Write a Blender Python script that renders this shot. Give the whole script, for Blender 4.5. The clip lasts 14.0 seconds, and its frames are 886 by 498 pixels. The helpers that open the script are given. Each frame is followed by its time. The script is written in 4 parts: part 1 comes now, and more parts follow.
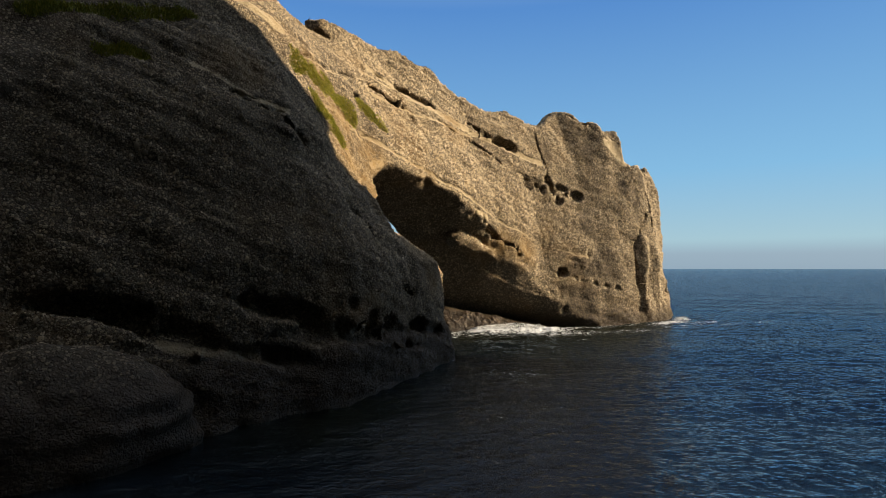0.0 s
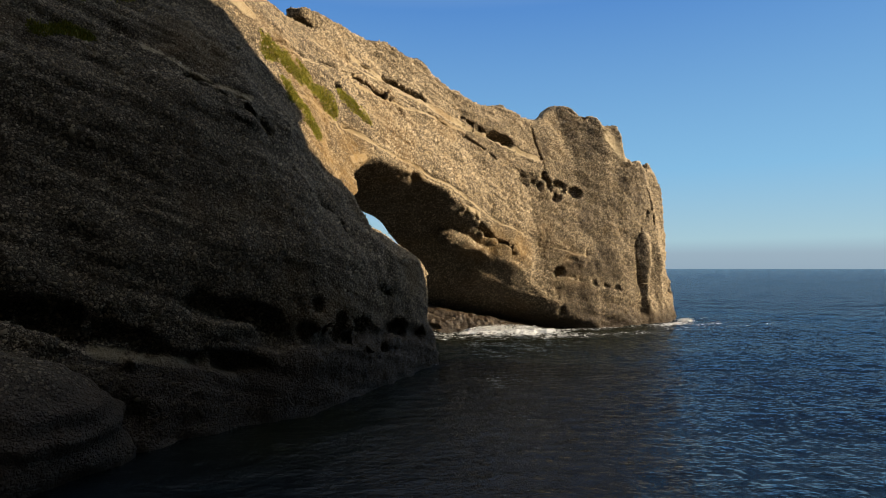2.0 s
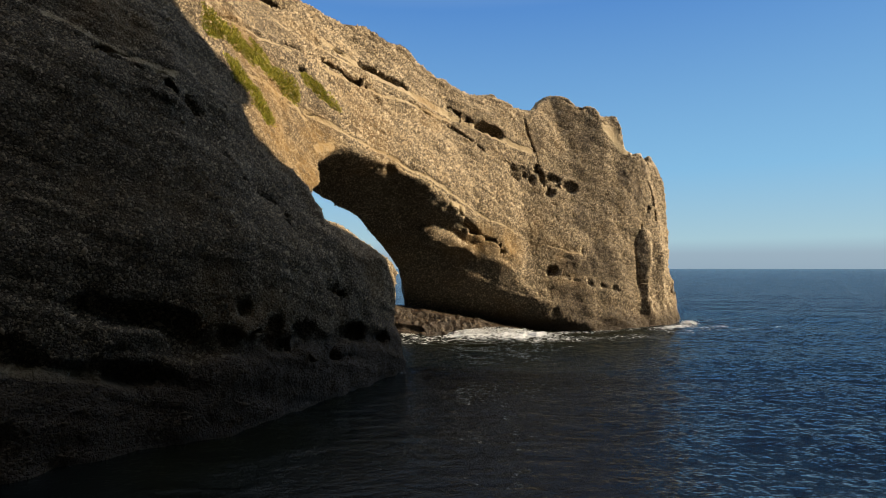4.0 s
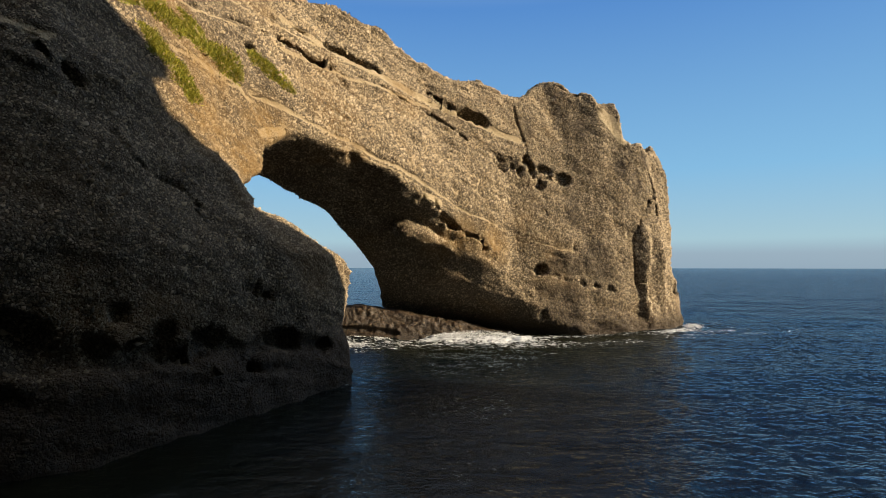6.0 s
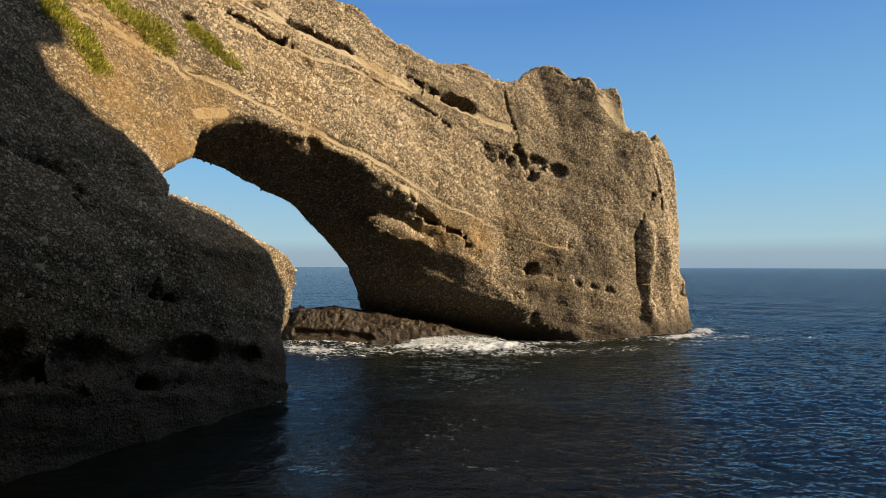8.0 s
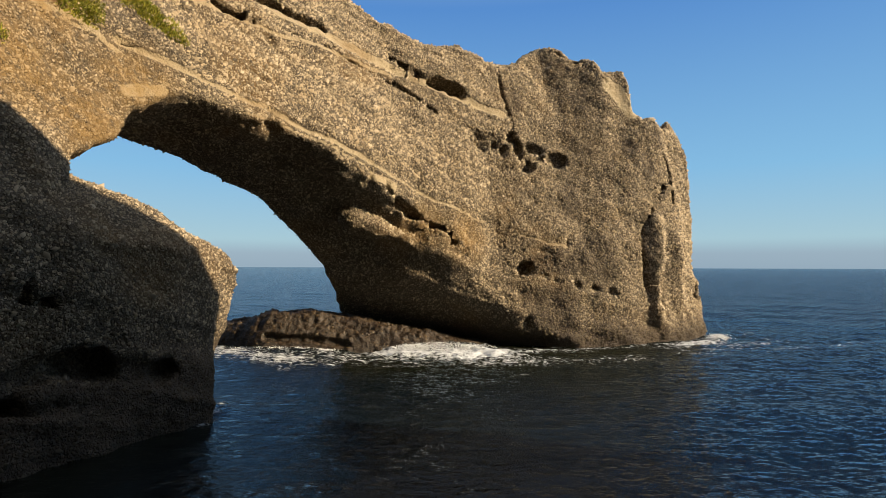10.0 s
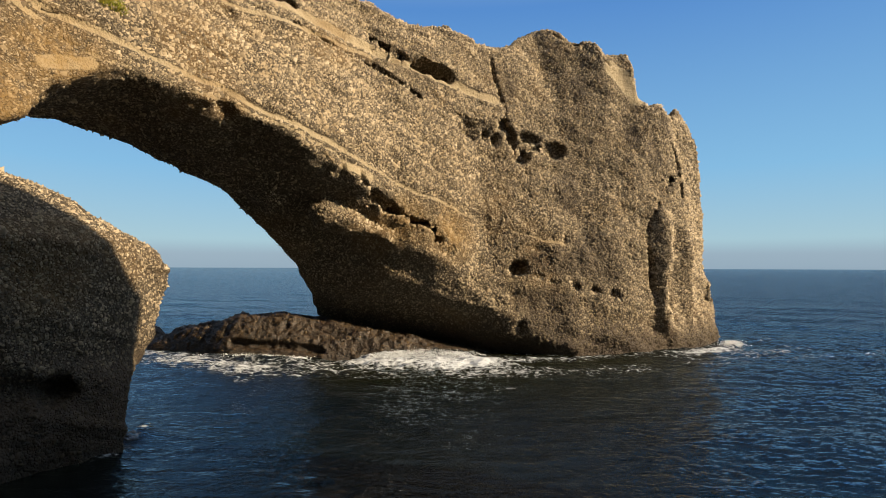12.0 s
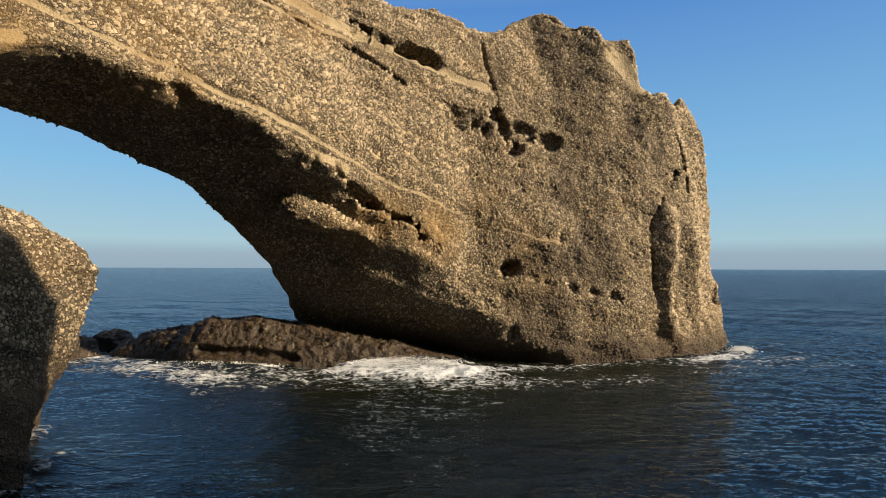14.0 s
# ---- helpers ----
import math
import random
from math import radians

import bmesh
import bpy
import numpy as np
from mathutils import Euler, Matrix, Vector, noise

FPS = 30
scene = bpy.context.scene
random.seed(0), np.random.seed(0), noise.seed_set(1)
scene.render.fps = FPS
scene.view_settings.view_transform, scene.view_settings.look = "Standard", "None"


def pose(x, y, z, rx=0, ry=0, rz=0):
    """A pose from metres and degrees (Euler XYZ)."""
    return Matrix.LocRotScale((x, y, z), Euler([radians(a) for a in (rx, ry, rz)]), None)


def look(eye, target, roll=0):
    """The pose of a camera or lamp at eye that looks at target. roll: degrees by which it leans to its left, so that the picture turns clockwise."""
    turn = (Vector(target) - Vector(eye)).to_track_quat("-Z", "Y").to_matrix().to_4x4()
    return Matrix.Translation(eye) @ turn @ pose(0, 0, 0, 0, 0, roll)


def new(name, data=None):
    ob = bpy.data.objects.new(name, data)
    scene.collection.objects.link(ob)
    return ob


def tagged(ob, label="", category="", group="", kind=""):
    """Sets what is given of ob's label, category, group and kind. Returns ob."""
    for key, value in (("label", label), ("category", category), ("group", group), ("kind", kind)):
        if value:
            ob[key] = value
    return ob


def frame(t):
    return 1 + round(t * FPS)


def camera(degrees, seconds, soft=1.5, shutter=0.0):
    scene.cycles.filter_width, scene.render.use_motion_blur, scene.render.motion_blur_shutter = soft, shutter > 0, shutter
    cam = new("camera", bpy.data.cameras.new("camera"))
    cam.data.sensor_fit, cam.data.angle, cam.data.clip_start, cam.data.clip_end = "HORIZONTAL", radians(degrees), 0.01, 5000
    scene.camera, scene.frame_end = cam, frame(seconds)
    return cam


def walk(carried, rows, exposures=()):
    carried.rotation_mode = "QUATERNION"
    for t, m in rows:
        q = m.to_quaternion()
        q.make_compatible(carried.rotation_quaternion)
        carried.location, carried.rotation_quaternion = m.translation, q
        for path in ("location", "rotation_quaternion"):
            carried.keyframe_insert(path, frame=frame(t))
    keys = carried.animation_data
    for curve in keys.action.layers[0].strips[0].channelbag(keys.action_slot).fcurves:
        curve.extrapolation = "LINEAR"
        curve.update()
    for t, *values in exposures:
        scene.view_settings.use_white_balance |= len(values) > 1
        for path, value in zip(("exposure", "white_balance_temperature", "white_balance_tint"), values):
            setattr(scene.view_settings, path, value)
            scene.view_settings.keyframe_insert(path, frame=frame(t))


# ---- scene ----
cam = camera(76.3, 14.0, soft=0.5)
PATH = [
    (0, (-10.674, -12.396, 9.525), (-10.515, -10.404, 9.591), 0.0),
    (0.5, (-10.101, -11.873, 9.51), (-9.947, -9.88, 9.576), 0.0),
    (1, (-9.476, -11.182, 9.482), (-9.329, -9.188, 9.549), 0.0),
    (1.5, (-8.761, -10.344, 9.447), (-8.623, -8.35, 9.513), 0.0),
    (2, (-7.936, -9.379, 9.407), (-7.807, -7.384, 9.473), 0.0),
    (2.5, (-6.995, -8.303, 9.366), (-6.876, -6.308, 9.433), 0.0),
    (3, (-5.94, -7.132, 9.327), (-5.832, -5.136, 9.393), 0.0),
    (3.5, (-4.785, -5.877, 9.29), (-4.689, -3.88, 9.356), 0.0),
    (4, (-3.548, -4.55, 9.256), (-3.465, -2.553, 9.322), 0.0),
    (4.5, (-2.253, -3.162, 9.226), (-2.183, -1.164, 9.291), 0.02),
    (5, (-0.922, -1.721, 9.199), (-0.867, 0.277, 9.263), 0.03),
    (5.5, (0.418, -0.236, 9.175), (0.458, 1.763, 9.238), 0.05),
    (6, (1.744, 1.287, 9.152), (1.768, 3.286, 9.215), 0.07),
    (6.5, (3.033, 2.839, 9.131), (3.041, 4.838, 9.192), 0.08),
    (7, (4.268, 4.414, 9.109), (4.259, 6.413, 9.17), 0.1),
    (7.5, (5.433, 6.003, 9.087), (5.407, 8.002, 9.148), 0.11),
    (8, (6.517, 7.601, 9.063), (6.473, 9.599, 9.124), 0.13),
    (8.5, (7.513, 9.199, 9.038), (7.453, 11.197, 9.099), 0.14),
    (9, (8.419, 10.789, 9.011), (8.342, 12.787, 9.072), 0.14),
    (9.5, (9.235, 12.363, 8.982), (9.144, 14.36, 9.043), 0.15),
    (10, (9.967, 13.913, 8.951), (9.862, 15.909, 9.013), 0.15),
    (10.5, (10.621, 15.428, 8.92), (10.504, 17.423, 8.982), 0.16),
    (11, (11.206, 16.898, 8.89), (11.08, 18.893, 8.953), 0.16),
    (11.5, (11.731, 18.314, 8.862), (11.597, 20.308, 8.926), 0.16),
    (12, (12.202, 19.663, 8.839), (12.063, 21.657, 8.903), 0.17),
    (12.5, (12.624, 20.933, 8.823), (12.482, 22.927, 8.887), 0.17),
    (13, (12.997, 22.113, 8.816), (12.851, 24.107, 8.881), 0.17),
    (13.5, (13.31, 23.19, 8.823), (13.163, 25.183, 8.887), 0.18),
    (14, (13.546, 24.149, 8.845), (13.396, 26.143, 8.91), 0.18),
]
walk(cam, [(t, look(eye, target, roll)) for t, eye, target, roll in PATH], [(0.0, 1.0), (14.0, 1.0)])

# ---- world, sun ----
SUN_AZ, SUN_EL = 106.0, 24.0      # compass degrees from +y towards +x, and height
world = bpy.data.worlds.new("sky")
scene.world = world
world.use_nodes = True
wn, wl = world.node_tree.nodes, world.node_tree.links
wn.clear()
sky = wn.new("ShaderNodeTexSky")
sky.sky_type, sky.sun_disc = "NISHITA", False
sky.sun_elevation, sky.sun_rotation = radians(SUN_EL), radians(SUN_AZ)
sky.air_density, sky.dust_density, sky.ozone_density = 1.0, 0.4, 2.0
back = wn.new("ShaderNodeBackground")
back.inputs["Strength"].default_value = 0.05
# clear blue sky, paler and a little mauve in the haze over the horizon
geo = wn.new("ShaderNodeTexCoord")
up = wn.new("ShaderNodeSeparateXYZ")
wl.new(geo.outputs["Generated"], up.inputs[0])
haze = wn.new("ShaderNodeValToRGB")
for e, (at, col) in zip([haze.color_ramp.elements[0], haze.color_ramp.elements[1], *(haze.color_ramp.elements.new(0.5) for _ in range(4))],
                        ((0.0, (2.9, 4.1, 5.2)), (0.62, (0.17, 0.56, 1.6)), (0.022, (3.1, 4.3, 5.4)), (0.045, (3.8, 5.8, 6.8)), (0.16, (2.35, 5.1, 7.8)), (0.42, (0.95, 2.75, 6.5)))):
    e.position, e.color = at, (*(v * 0.1 for v in col), 1)
wl.new(up.outputs[2], haze.inputs[0])
blend = wn.new("ShaderNodeMix")
blend.data_type, blend.clamp_result = "RGBA", False
blend.inputs[0].default_value = 0.92
gain = wn.new("ShaderNodeVectorMath")
gain.operation = "SCALE"
gain.inputs["Scale"].default_value = 10.0
wl.new(haze.outputs[0], gain.inputs[0])
wl.new(sky.outputs[0], blend.inputs[6])
wl.new(gain.outputs[0], blend.inputs[7])
wl.new(blend.outputs[2], back.inputs["Color"])
wout = wn.new("ShaderNodeOutputWorld")
wl.new(back.outputs[0], wout.inputs[0])

to_sun = Vector((math.sin(radians(SUN_AZ)) * math.cos(radians(SUN_EL)), math.cos(radians(SUN_AZ)) * math.cos(radians(SUN_EL)), math.sin(radians(SUN_EL))))
sun = new("sun", bpy.data.lights.new("sun", "SUN"))
sun.data.energy, sun.data.angle, sun.data.color = 5.0, radians(0.6), (1.0, 0.81, 0.57)
sun.matrix_world = look(to_sun * 200, (0, 0, 0))


# ---- materials ----
class Mat:
    """A node material with short calls to add and join nodes."""
    def __init__(self, name):
        self.m = bpy.data.materials.new(name)
        self.m.use_nodes = True
        self.t = self.m.node_tree
        self.p = self.t.nodes["Principled BSDF"]

    def add(self, kind, values=(), **props):
        n = self.t.nodes.new("ShaderNode" + kind)
        for k, v in props.items():
            setattr(n, k, v)
        for k, v in dict(values).items():
            if isinstance(v, bpy.types.NodeSocket):
                self.t.links.new(v, n.inputs[k])
            else:
                n.inputs[k].default_value = v
        return n

    def math(self, op, a, b=0.0, clamp=False):
        return self.add("Math", {0: a, 1: b}, operation=op, use_clamp=clamp).outputs[0]

    def noise(self, vec, scale, detail=4.0, rough=0.55, distort=0.0):
        return self.add("TexNoise", {"Vector": vec, "Scale": scale, "Detail": detail, "Roughness": rough, "Distortion": distort}).outputs["Fac"]

    def ramp(self, fac, lo, hi):
        return self.add("MapRange", {"Value": fac, "From Min": lo, "From Max": hi}, interpolation_type="SMOOTHSTEP").outputs[0]

    def mix(self, fac, a, b, how="MIX"):
        n = self.add("Mix", {"Factor": fac}, data_type="RGBA", blend_type=how)
        for k, v in ((6, a), (7, b)):
            if isinstance(v, bpy.types.NodeSocket):
                self.t.links.new(v, n.inputs[k])
            else:
                n.inputs[k].default_value = (*v, 1.0)
        return n.outputs[2]

    def put(self, slot, v):
        if isinstance(v, bpy.types.NodeSocket):
            self.t.links.new(v, self.p.inputs[slot])
        else:
            self.p.inputs[slot].default_value = v


def rock_material(name, seed=0.0, wet_top=4.3):
    """Coarse conglomerate: rounded cobbles in sand darkened like shaded gaps, pale sand beds, dark lichen, a brown wet
    foot.
    """
    k = Mat(name)
    pos = k.add("NewGeometry").outputs["Position"]
    xyz = k.add("SeparateXYZ", {0: pos})
    z = xyz.outputs[2]
    warp = k.add("VectorMath", {0: pos, 1: k.add("VectorMath", {0: k.add("TexNoise", {"Vector": pos, "Scale": 1.7, "Detail": 2.0}).outputs["Color"], 1: (0.22, 0.22, 0.22)}, operation="MULTIPLY").outputs[0]}, operation="ADD").outputs[0]
    v1 = k.add("TexVoronoi", {"Vector": warp, "Scale": 4.4})
    v2 = k.add("TexVoronoi", {"Vector": warp, "Scale": 8.5})
    n1 = k.noise(pos, 0.22, 5.0, 0.6)
    n2 = k.noise(pos, 1.1, 6.0, 0.62)
    n3 = k.noise(pos, 9.0, 4.0, 0.6)
    cell = k.add("SeparateColor", {0: v1.outputs["Color"]})
    cell2 = k.add("SeparateColor", {0: v2.outputs["Color"]})
    # sand ground, darkened so that the shade between cobbles is in its colour
    sand_gap_shade = k.mix(n2, (0.036, 0.027, 0.016), (0.086, 0.064, 0.037))
    cob = k.mix(cell.outputs[0], (0.058, 0.047, 0.034), (0.375, 0.300, 0.196))
    cob2 = k.mix(cell2.outputs[1], (0.048, 0.040, 0.029), (0.275, 0.228, 0.158))
    in1 = k.ramp(v1.outputs["Distance"], 0.50, 0.36)
    in2 = k.ramp(v2.outputs["Distance"], 0.50, 0.34)
    col = k.mix(in2, sand_gap_shade, cob2)
    col = k.mix(k.math("MULTIPLY", in1, k.ramp(cell.outputs[1], 0.25, 0.45)), col, cob)
    # fine bedding, and the pale sandy beds
    bed = k.math("ADD", z, k.math("ADD", k.math("MULTIPLY", xyz.outputs[0], BED[0]), k.math("MULTIPLY", xyz.outputs[1], BED[1])))
    bed = k.math("ADD", bed, k.math("MULTIPLY", n1, 1.2))
    layer = k.noise(k.add("CombineXYZ", {0: bed, 1: seed, 2: 0.0}).outputs[0], 1.7, 5.0, 0.72)
    col = k.mix(k.math("MULTIPLY", k.ramp(layer, 0.54, 0.66), 0.34), col, (0.250, 0.195, 0.118))
    col = k.mix(k.math("MULTIPLY", k.ramp(layer, 0.44, 0.34), 0.36), col, (0.073, 0.057, 0.037))
    sand_bed = k.ramp(k.math("ADD", k.add("Attribute", attribute_name="sand").outputs["Fac"], k.math("MULTIPLY", k.math("SUBTRACT", n2, 0.5), 0.8)), 0.25, 0.6)
    grain = k.noise(k.add("VectorMath", {0: pos, 1: (0.25, 0.25, 2.2)}, operation="MULTIPLY").outputs[0], 2.0, 4.0, 0.6)
    col = k.mix(sand_bed, col, k.mix(grain, (0.249, 0.195, 0.113), (0.370, 0.298, 0.187)))
    # ochre stain and dark lichen
    col = k.mix(k.math("MULTIPLY", k.ramp(k.noise(pos, 0.09, 3.0), 0.52, 0.68), 0.45), col, (0.186, 0.111, 0.040))
    rust = k.add("Attribute", attribute_name="ochre").outputs["Fac"]
    col = k.mix(k.math("MULTIPLY", k.math("MULTIPLY", rust, k.ramp(n2, 0.25, 0.6)), 0.8), col, (0.21, 0.128, 0.042))
    stain = k.add("Attribute", attribute_name="stain").outputs["Fac"]
    stain = k.ramp(k.math("ADD", stain, k.math("SUBTRACT", n2, 0.5)), 0.25, 0.75)
    col = k.mix(k.math("MULTIPLY", stain, 0.48), col, (0.038, 0.029, 0.022))
    moss = k.add("Attribute", attribute_name="moss").outputs["Fac"]
    moss = k.ramp(k.math("ADD", moss, k.math("SUBTRACT", n2, 0.5)), 0.2, 0.7)
    col = k.mix(k.math("MULTIPLY", moss, 0.8), col, k.mix(n3, (0.047, 0.055, 0.006), (0.129, 0.122, 0.016)))
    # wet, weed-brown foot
    wet_shade_line = k.math("MULTIPLY", k.ramp(xyz.outputs[1], 48.0, 62.0), 2.0)      # weed lies lower on the outer face; kept high nearby to deepen the cliff's shade
    wet = k.ramp(k.math("ADD", k.math("ADD", z, wet_shade_line), k.math("MULTIPLY", n2, -2.4)), wet_top + 1.2, wet_top - 2.6)
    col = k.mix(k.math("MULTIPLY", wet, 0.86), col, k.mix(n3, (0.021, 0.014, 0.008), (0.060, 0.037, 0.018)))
    k.put("Base Color", col)
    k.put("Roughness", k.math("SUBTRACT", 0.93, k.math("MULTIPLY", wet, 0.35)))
    k.put("Specular IOR Level", 0.3)
    h = k.math("ADD", k.math("MULTIPLY", in1, 1.0), k.math("MULTIPLY", in2, 0.55))
    h = k.math("ADD", k.math("MULTIPLY", h, k.math("SUBTRACT", 1.0, k.math("MULTIPLY", sand_bed, 0.8))), k.math("MULTIPLY", n3, 0.45))
    k.put("Normal", k.add("Bump", {"Height": h, "Distance": 0.24, "Strength": 1.0}).outputs[0])
    return k.m


def water_material():
    """Sea water with wind ripples; foam where the mesh says that it is broken."""
    k = Mat("sea_water")
    pos = k.add("NewGeometry").outputs["Position"]
    foam = k.add("Attribute", attribute_name="foam").outputs["Fac"]
    green = k.add("Attribute", attribute_name="shoal_reflection").outputs["Fac"]
    st = k.add("VectorMath", {0: pos, 1: (0.42, 1.0, 1.0)}, operation="MULTIPLY").outputs[0]
    a = k.noise(st, 1.0, 5.0, 0.58, 0.4)
    b = k.noise(st, 3.6, 4.0, 0.6, 0.3)
    lace = k.noise(k.add("VectorMath", {0: pos, 1: (0.7, 1.0, 1.0)}, operation="MULTIPLY").outputs[0], 1.2, 9.0, 0.70, 1.2)
    bent = k.add("VectorMath", {0: pos, 1: k.add("VectorMath", {0: k.add("TexNoise", {"Vector": pos, "Scale": 0.8, "Detail": 4.0}).outputs["Color"], 1: (1.6, 1.6, 0.0)}, operation="MULTIPLY").outputs[0]}, operation="ADD").outputs[0]
    web = k.ramp(k.add("TexVoronoi", {"Vector": bent, "Scale": 1.6}, feature="DISTANCE_TO_EDGE").outputs["Distance"], 0.22, 0.0)
    torn = k.math("ADD", k.math("MULTIPLY", k.math("SUBTRACT", lace, 0.5), 2.6), k.math("MULTIPLY", k.math("SUBTRACT", web, 0.45), 0.22))
    fm = k.ramp(k.math("ADD", foam, k.math("MULTIPLY", torn, k.math("MULTIPLY", foam, 2.5, True))), 0.52, 1.25)
    h = k.math("ADD", k.math("MULTIPLY", a, 1.0), k.math("MULTIPLY", b, 0.38))
    h = k.math("ADD", h, k.math("MULTIPLY", k.noise(st, 8.0, 3.0, 0.6), 0.12))
    h = k.math("MULTIPLY", h, k.add("Attribute", attribute_name="chop").outputs["Fac"])
    h = k.math("ADD", h, k.math("MULTIPLY", k.math("MULTIPLY", fm, lace), 0.35))
    bump = k.add("Bump", {"Height": h, "Distance": 0.44, "Strength": 1.0}).outputs[0]
    # olive of the shallows, also painting in the lit cliff's brown reflection
    deep = k.mix(green, (0.0003, 0.0042, 0.0105), (0.0085, 0.0088, 0.0032))
    body = k.add("BsdfDiffuse", {"Color": deep, "Normal": bump}).outputs[0]
    gloss = k.add("BsdfGlossy", {"Color": (0.62, 0.71, 0.79, 1.0), "Roughness": 0.05, "Normal": bump}).outputs[0]
    fres = k.add("Fresnel", {"IOR": 1.333, "Normal": bump}).outputs[0]
    wet = k.add("MixShader", {0: k.math("MINIMUM", fres, 0.80), 1: body, 2: gloss}).outputs[0]
    white = k.add("BsdfDiffuse", {"Color": (0.55, 0.57, 0.58, 1.0), "Normal": bump}).outputs[0]
    out = k.add("MixShader", {0: fm, 1: wet, 2: white}).outputs[0]
    k.t.nodes.remove(k.p)
    k.t.links.new(out, k.t.nodes["Material Output"].inputs["Surface"])
    return k.m


def cobble_material():
    """Rounded stones, each with its own shade of grey, brown or tan."""
    k = Mat("cobble")
    geo = k.add("NewGeometry")
    xyz = k.add("SeparateXYZ", {0: geo.outputs["Position"]})
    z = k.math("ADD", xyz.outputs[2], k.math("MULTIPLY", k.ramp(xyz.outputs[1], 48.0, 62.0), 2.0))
    r = geo.outputs["Random Per Island"]
    n = k.noise(geo.outputs["Position"], 14.0, 3.0)
    big = k.noise(geo.outputs["Position"], 0.3, 3.0)
    col = k.mix(r, (0.050, 0.039, 0.026), (0.425, 0.335, 0.208))
    col = k.mix(k.ramp(r, 0.88, 0.97), col, (0.40, 0.33, 0.225))
    col = k.mix(k.math("MULTIPLY", n, 0.35), col, (0.16, 0.128, 0.088))
    col = k.mix(k.math("MULTIPLY", k.ramp(big, 0.5, 0.7), 0.3), col, (0.20, 0.135, 0.062))
    col = k.mix(k.math("MULTIPLY", k.add("Attribute", attribute_name="ochre").outputs["Fac"], 0.5), col, (0.21, 0.128, 0.042))
    col = k.mix(k.math("MULTIPLY", k.ramp(k.add("Attribute", attribute_name="stain").outputs["Fac"], 0.1, 0.8), 0.48), col, (0.038, 0.029, 0.022))
    # wet brown stones; the higher near side also paints in some of its shade
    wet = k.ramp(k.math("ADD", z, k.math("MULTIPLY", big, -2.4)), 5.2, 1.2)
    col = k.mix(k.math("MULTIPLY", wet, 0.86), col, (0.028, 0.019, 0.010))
    k.put("Base Color", col)
    k.put("Roughness", 0.85)
    k.put("Specular IOR Level", 0.3)
    return k.m


def weedy_material():
    """Rock covered in brown weed and mussels, wet."""
    k = Mat("weedy_rock")
    pos = k.add("NewGeometry").outputs["Position"]
    n1, n2 = k.noise(pos, 0.7, 5.0, 0.65), k.noise(pos, 7.0, 4.0, 0.65)
    col = k.mix(k.ramp(n1, 0.35, 0.65), (0.011, 0.008, 0.004), (0.041, 0.026, 0.013))
    col = k.mix(k.math("MULTIPLY", k.ramp(n2, 0.45, 0.7), 0.6), col, (0.052, 0.039, 0.019))
    k.put("Base Color", col)
    k.put("Roughness", 0.62)
    k.put("Normal", k.add("Bump", {"Height": k.math("ADD", n2, k.math("MULTIPLY", k.noise(pos, 22.0, 3.0), 0.4)), "Distance": 0.16, "Strength": 0.9}).outputs[0])
    return k.m


def mussel_material():
    k = Mat("mussel")
    r = k.add("NewGeometry").outputs["Random Per Island"]
    col = k.mix(r, (0.011, 0.007, 0.004), (0.052, 0.030, 0.011))
    k.put("Base Color", k.mix(k.ramp(r, 0.85, 0.95), col, (0.09, 0.06, 0.024)))
    k.put("Roughness", 0.5)
    return k.m


def grass_material():
    k = Mat("dry_grass")
    r = k.add("NewGeometry").outputs["Random Per Island"]
    k.put("Base Color", k.mix(k.ramp(r, 0.3, 0.9), (0.15, 0.17, 0.008), (0.34, 0.30, 0.026)))
    k.put("Roughness", 0.7)
    return k.m


BED = (0.24, 0.20)
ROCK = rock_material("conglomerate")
WATER = water_material()
FOAM = Mat("foam")
FOAM.put("Base Color", (0.7, 0.72, 0.73, 1.0))
FOAM.put("Roughness", 0.7)
FOAM = FOAM.m
COBBLE, MUSSEL, WEEDY, GRASS_MAT = cobble_material(), mussel_material(), weedy_material(), grass_material()


# ---- solid shapes as distance functions ----
def lattice(ix, iy, iz, seed):
    h = (ix * 374761393 + iy * 668265263 + iz * 2147483647 + seed * 974634777) & 0xFFFFFFFF
    h = ((h ^ (h >> 13)) * 1274126177) & 0xFFFFFFFF
    return ((h ^ (h >> 16)) & 0xFFFF) / 32767.5 - 1.0


def vnoise(p, scale, seed=0):
    """Smooth noise from -1 to 1 at the rows of p."""
    q = p * scale
    i = np.floor(q).astype(np.int64)
    f = q - i
    f = f * f * (3 - 2 * f)
    out = 0
    for dx in (0, 1):
        wx = f[:, 0] if dx else 1 - f[:, 0]
        for dy in (0, 1):
            wy = f[:, 1] if dy else 1 - f[:, 1]
            for dz in (0, 1):
                wz = f[:, 2] if dz else 1 - f[:, 2]
                out = out + wx * wy * wz * lattice(i[:, 0] + dx, i[:, 1] + dy, i[:, 2] + dz, seed)
    return out


def smin(a, b, k):
    h = np.clip(0.5 + 0.5 * (b - a) / k, 0, 1)
    return b + (a - b) * h - k * h * (1 - h)


def smax(a, b, k):
    return -smin(-a, -b, k)


def chaikin(pts, rounds=1, closed=True):
    pts = np.array(pts, float)
    for _ in range(rounds):
        nxt = np.roll(pts, -1, 0)
        pts = np.stack([0.75 * pts + 0.25 * nxt, 0.25 * pts + 0.75 * nxt], 1).reshape(-1, 2)
    return pts


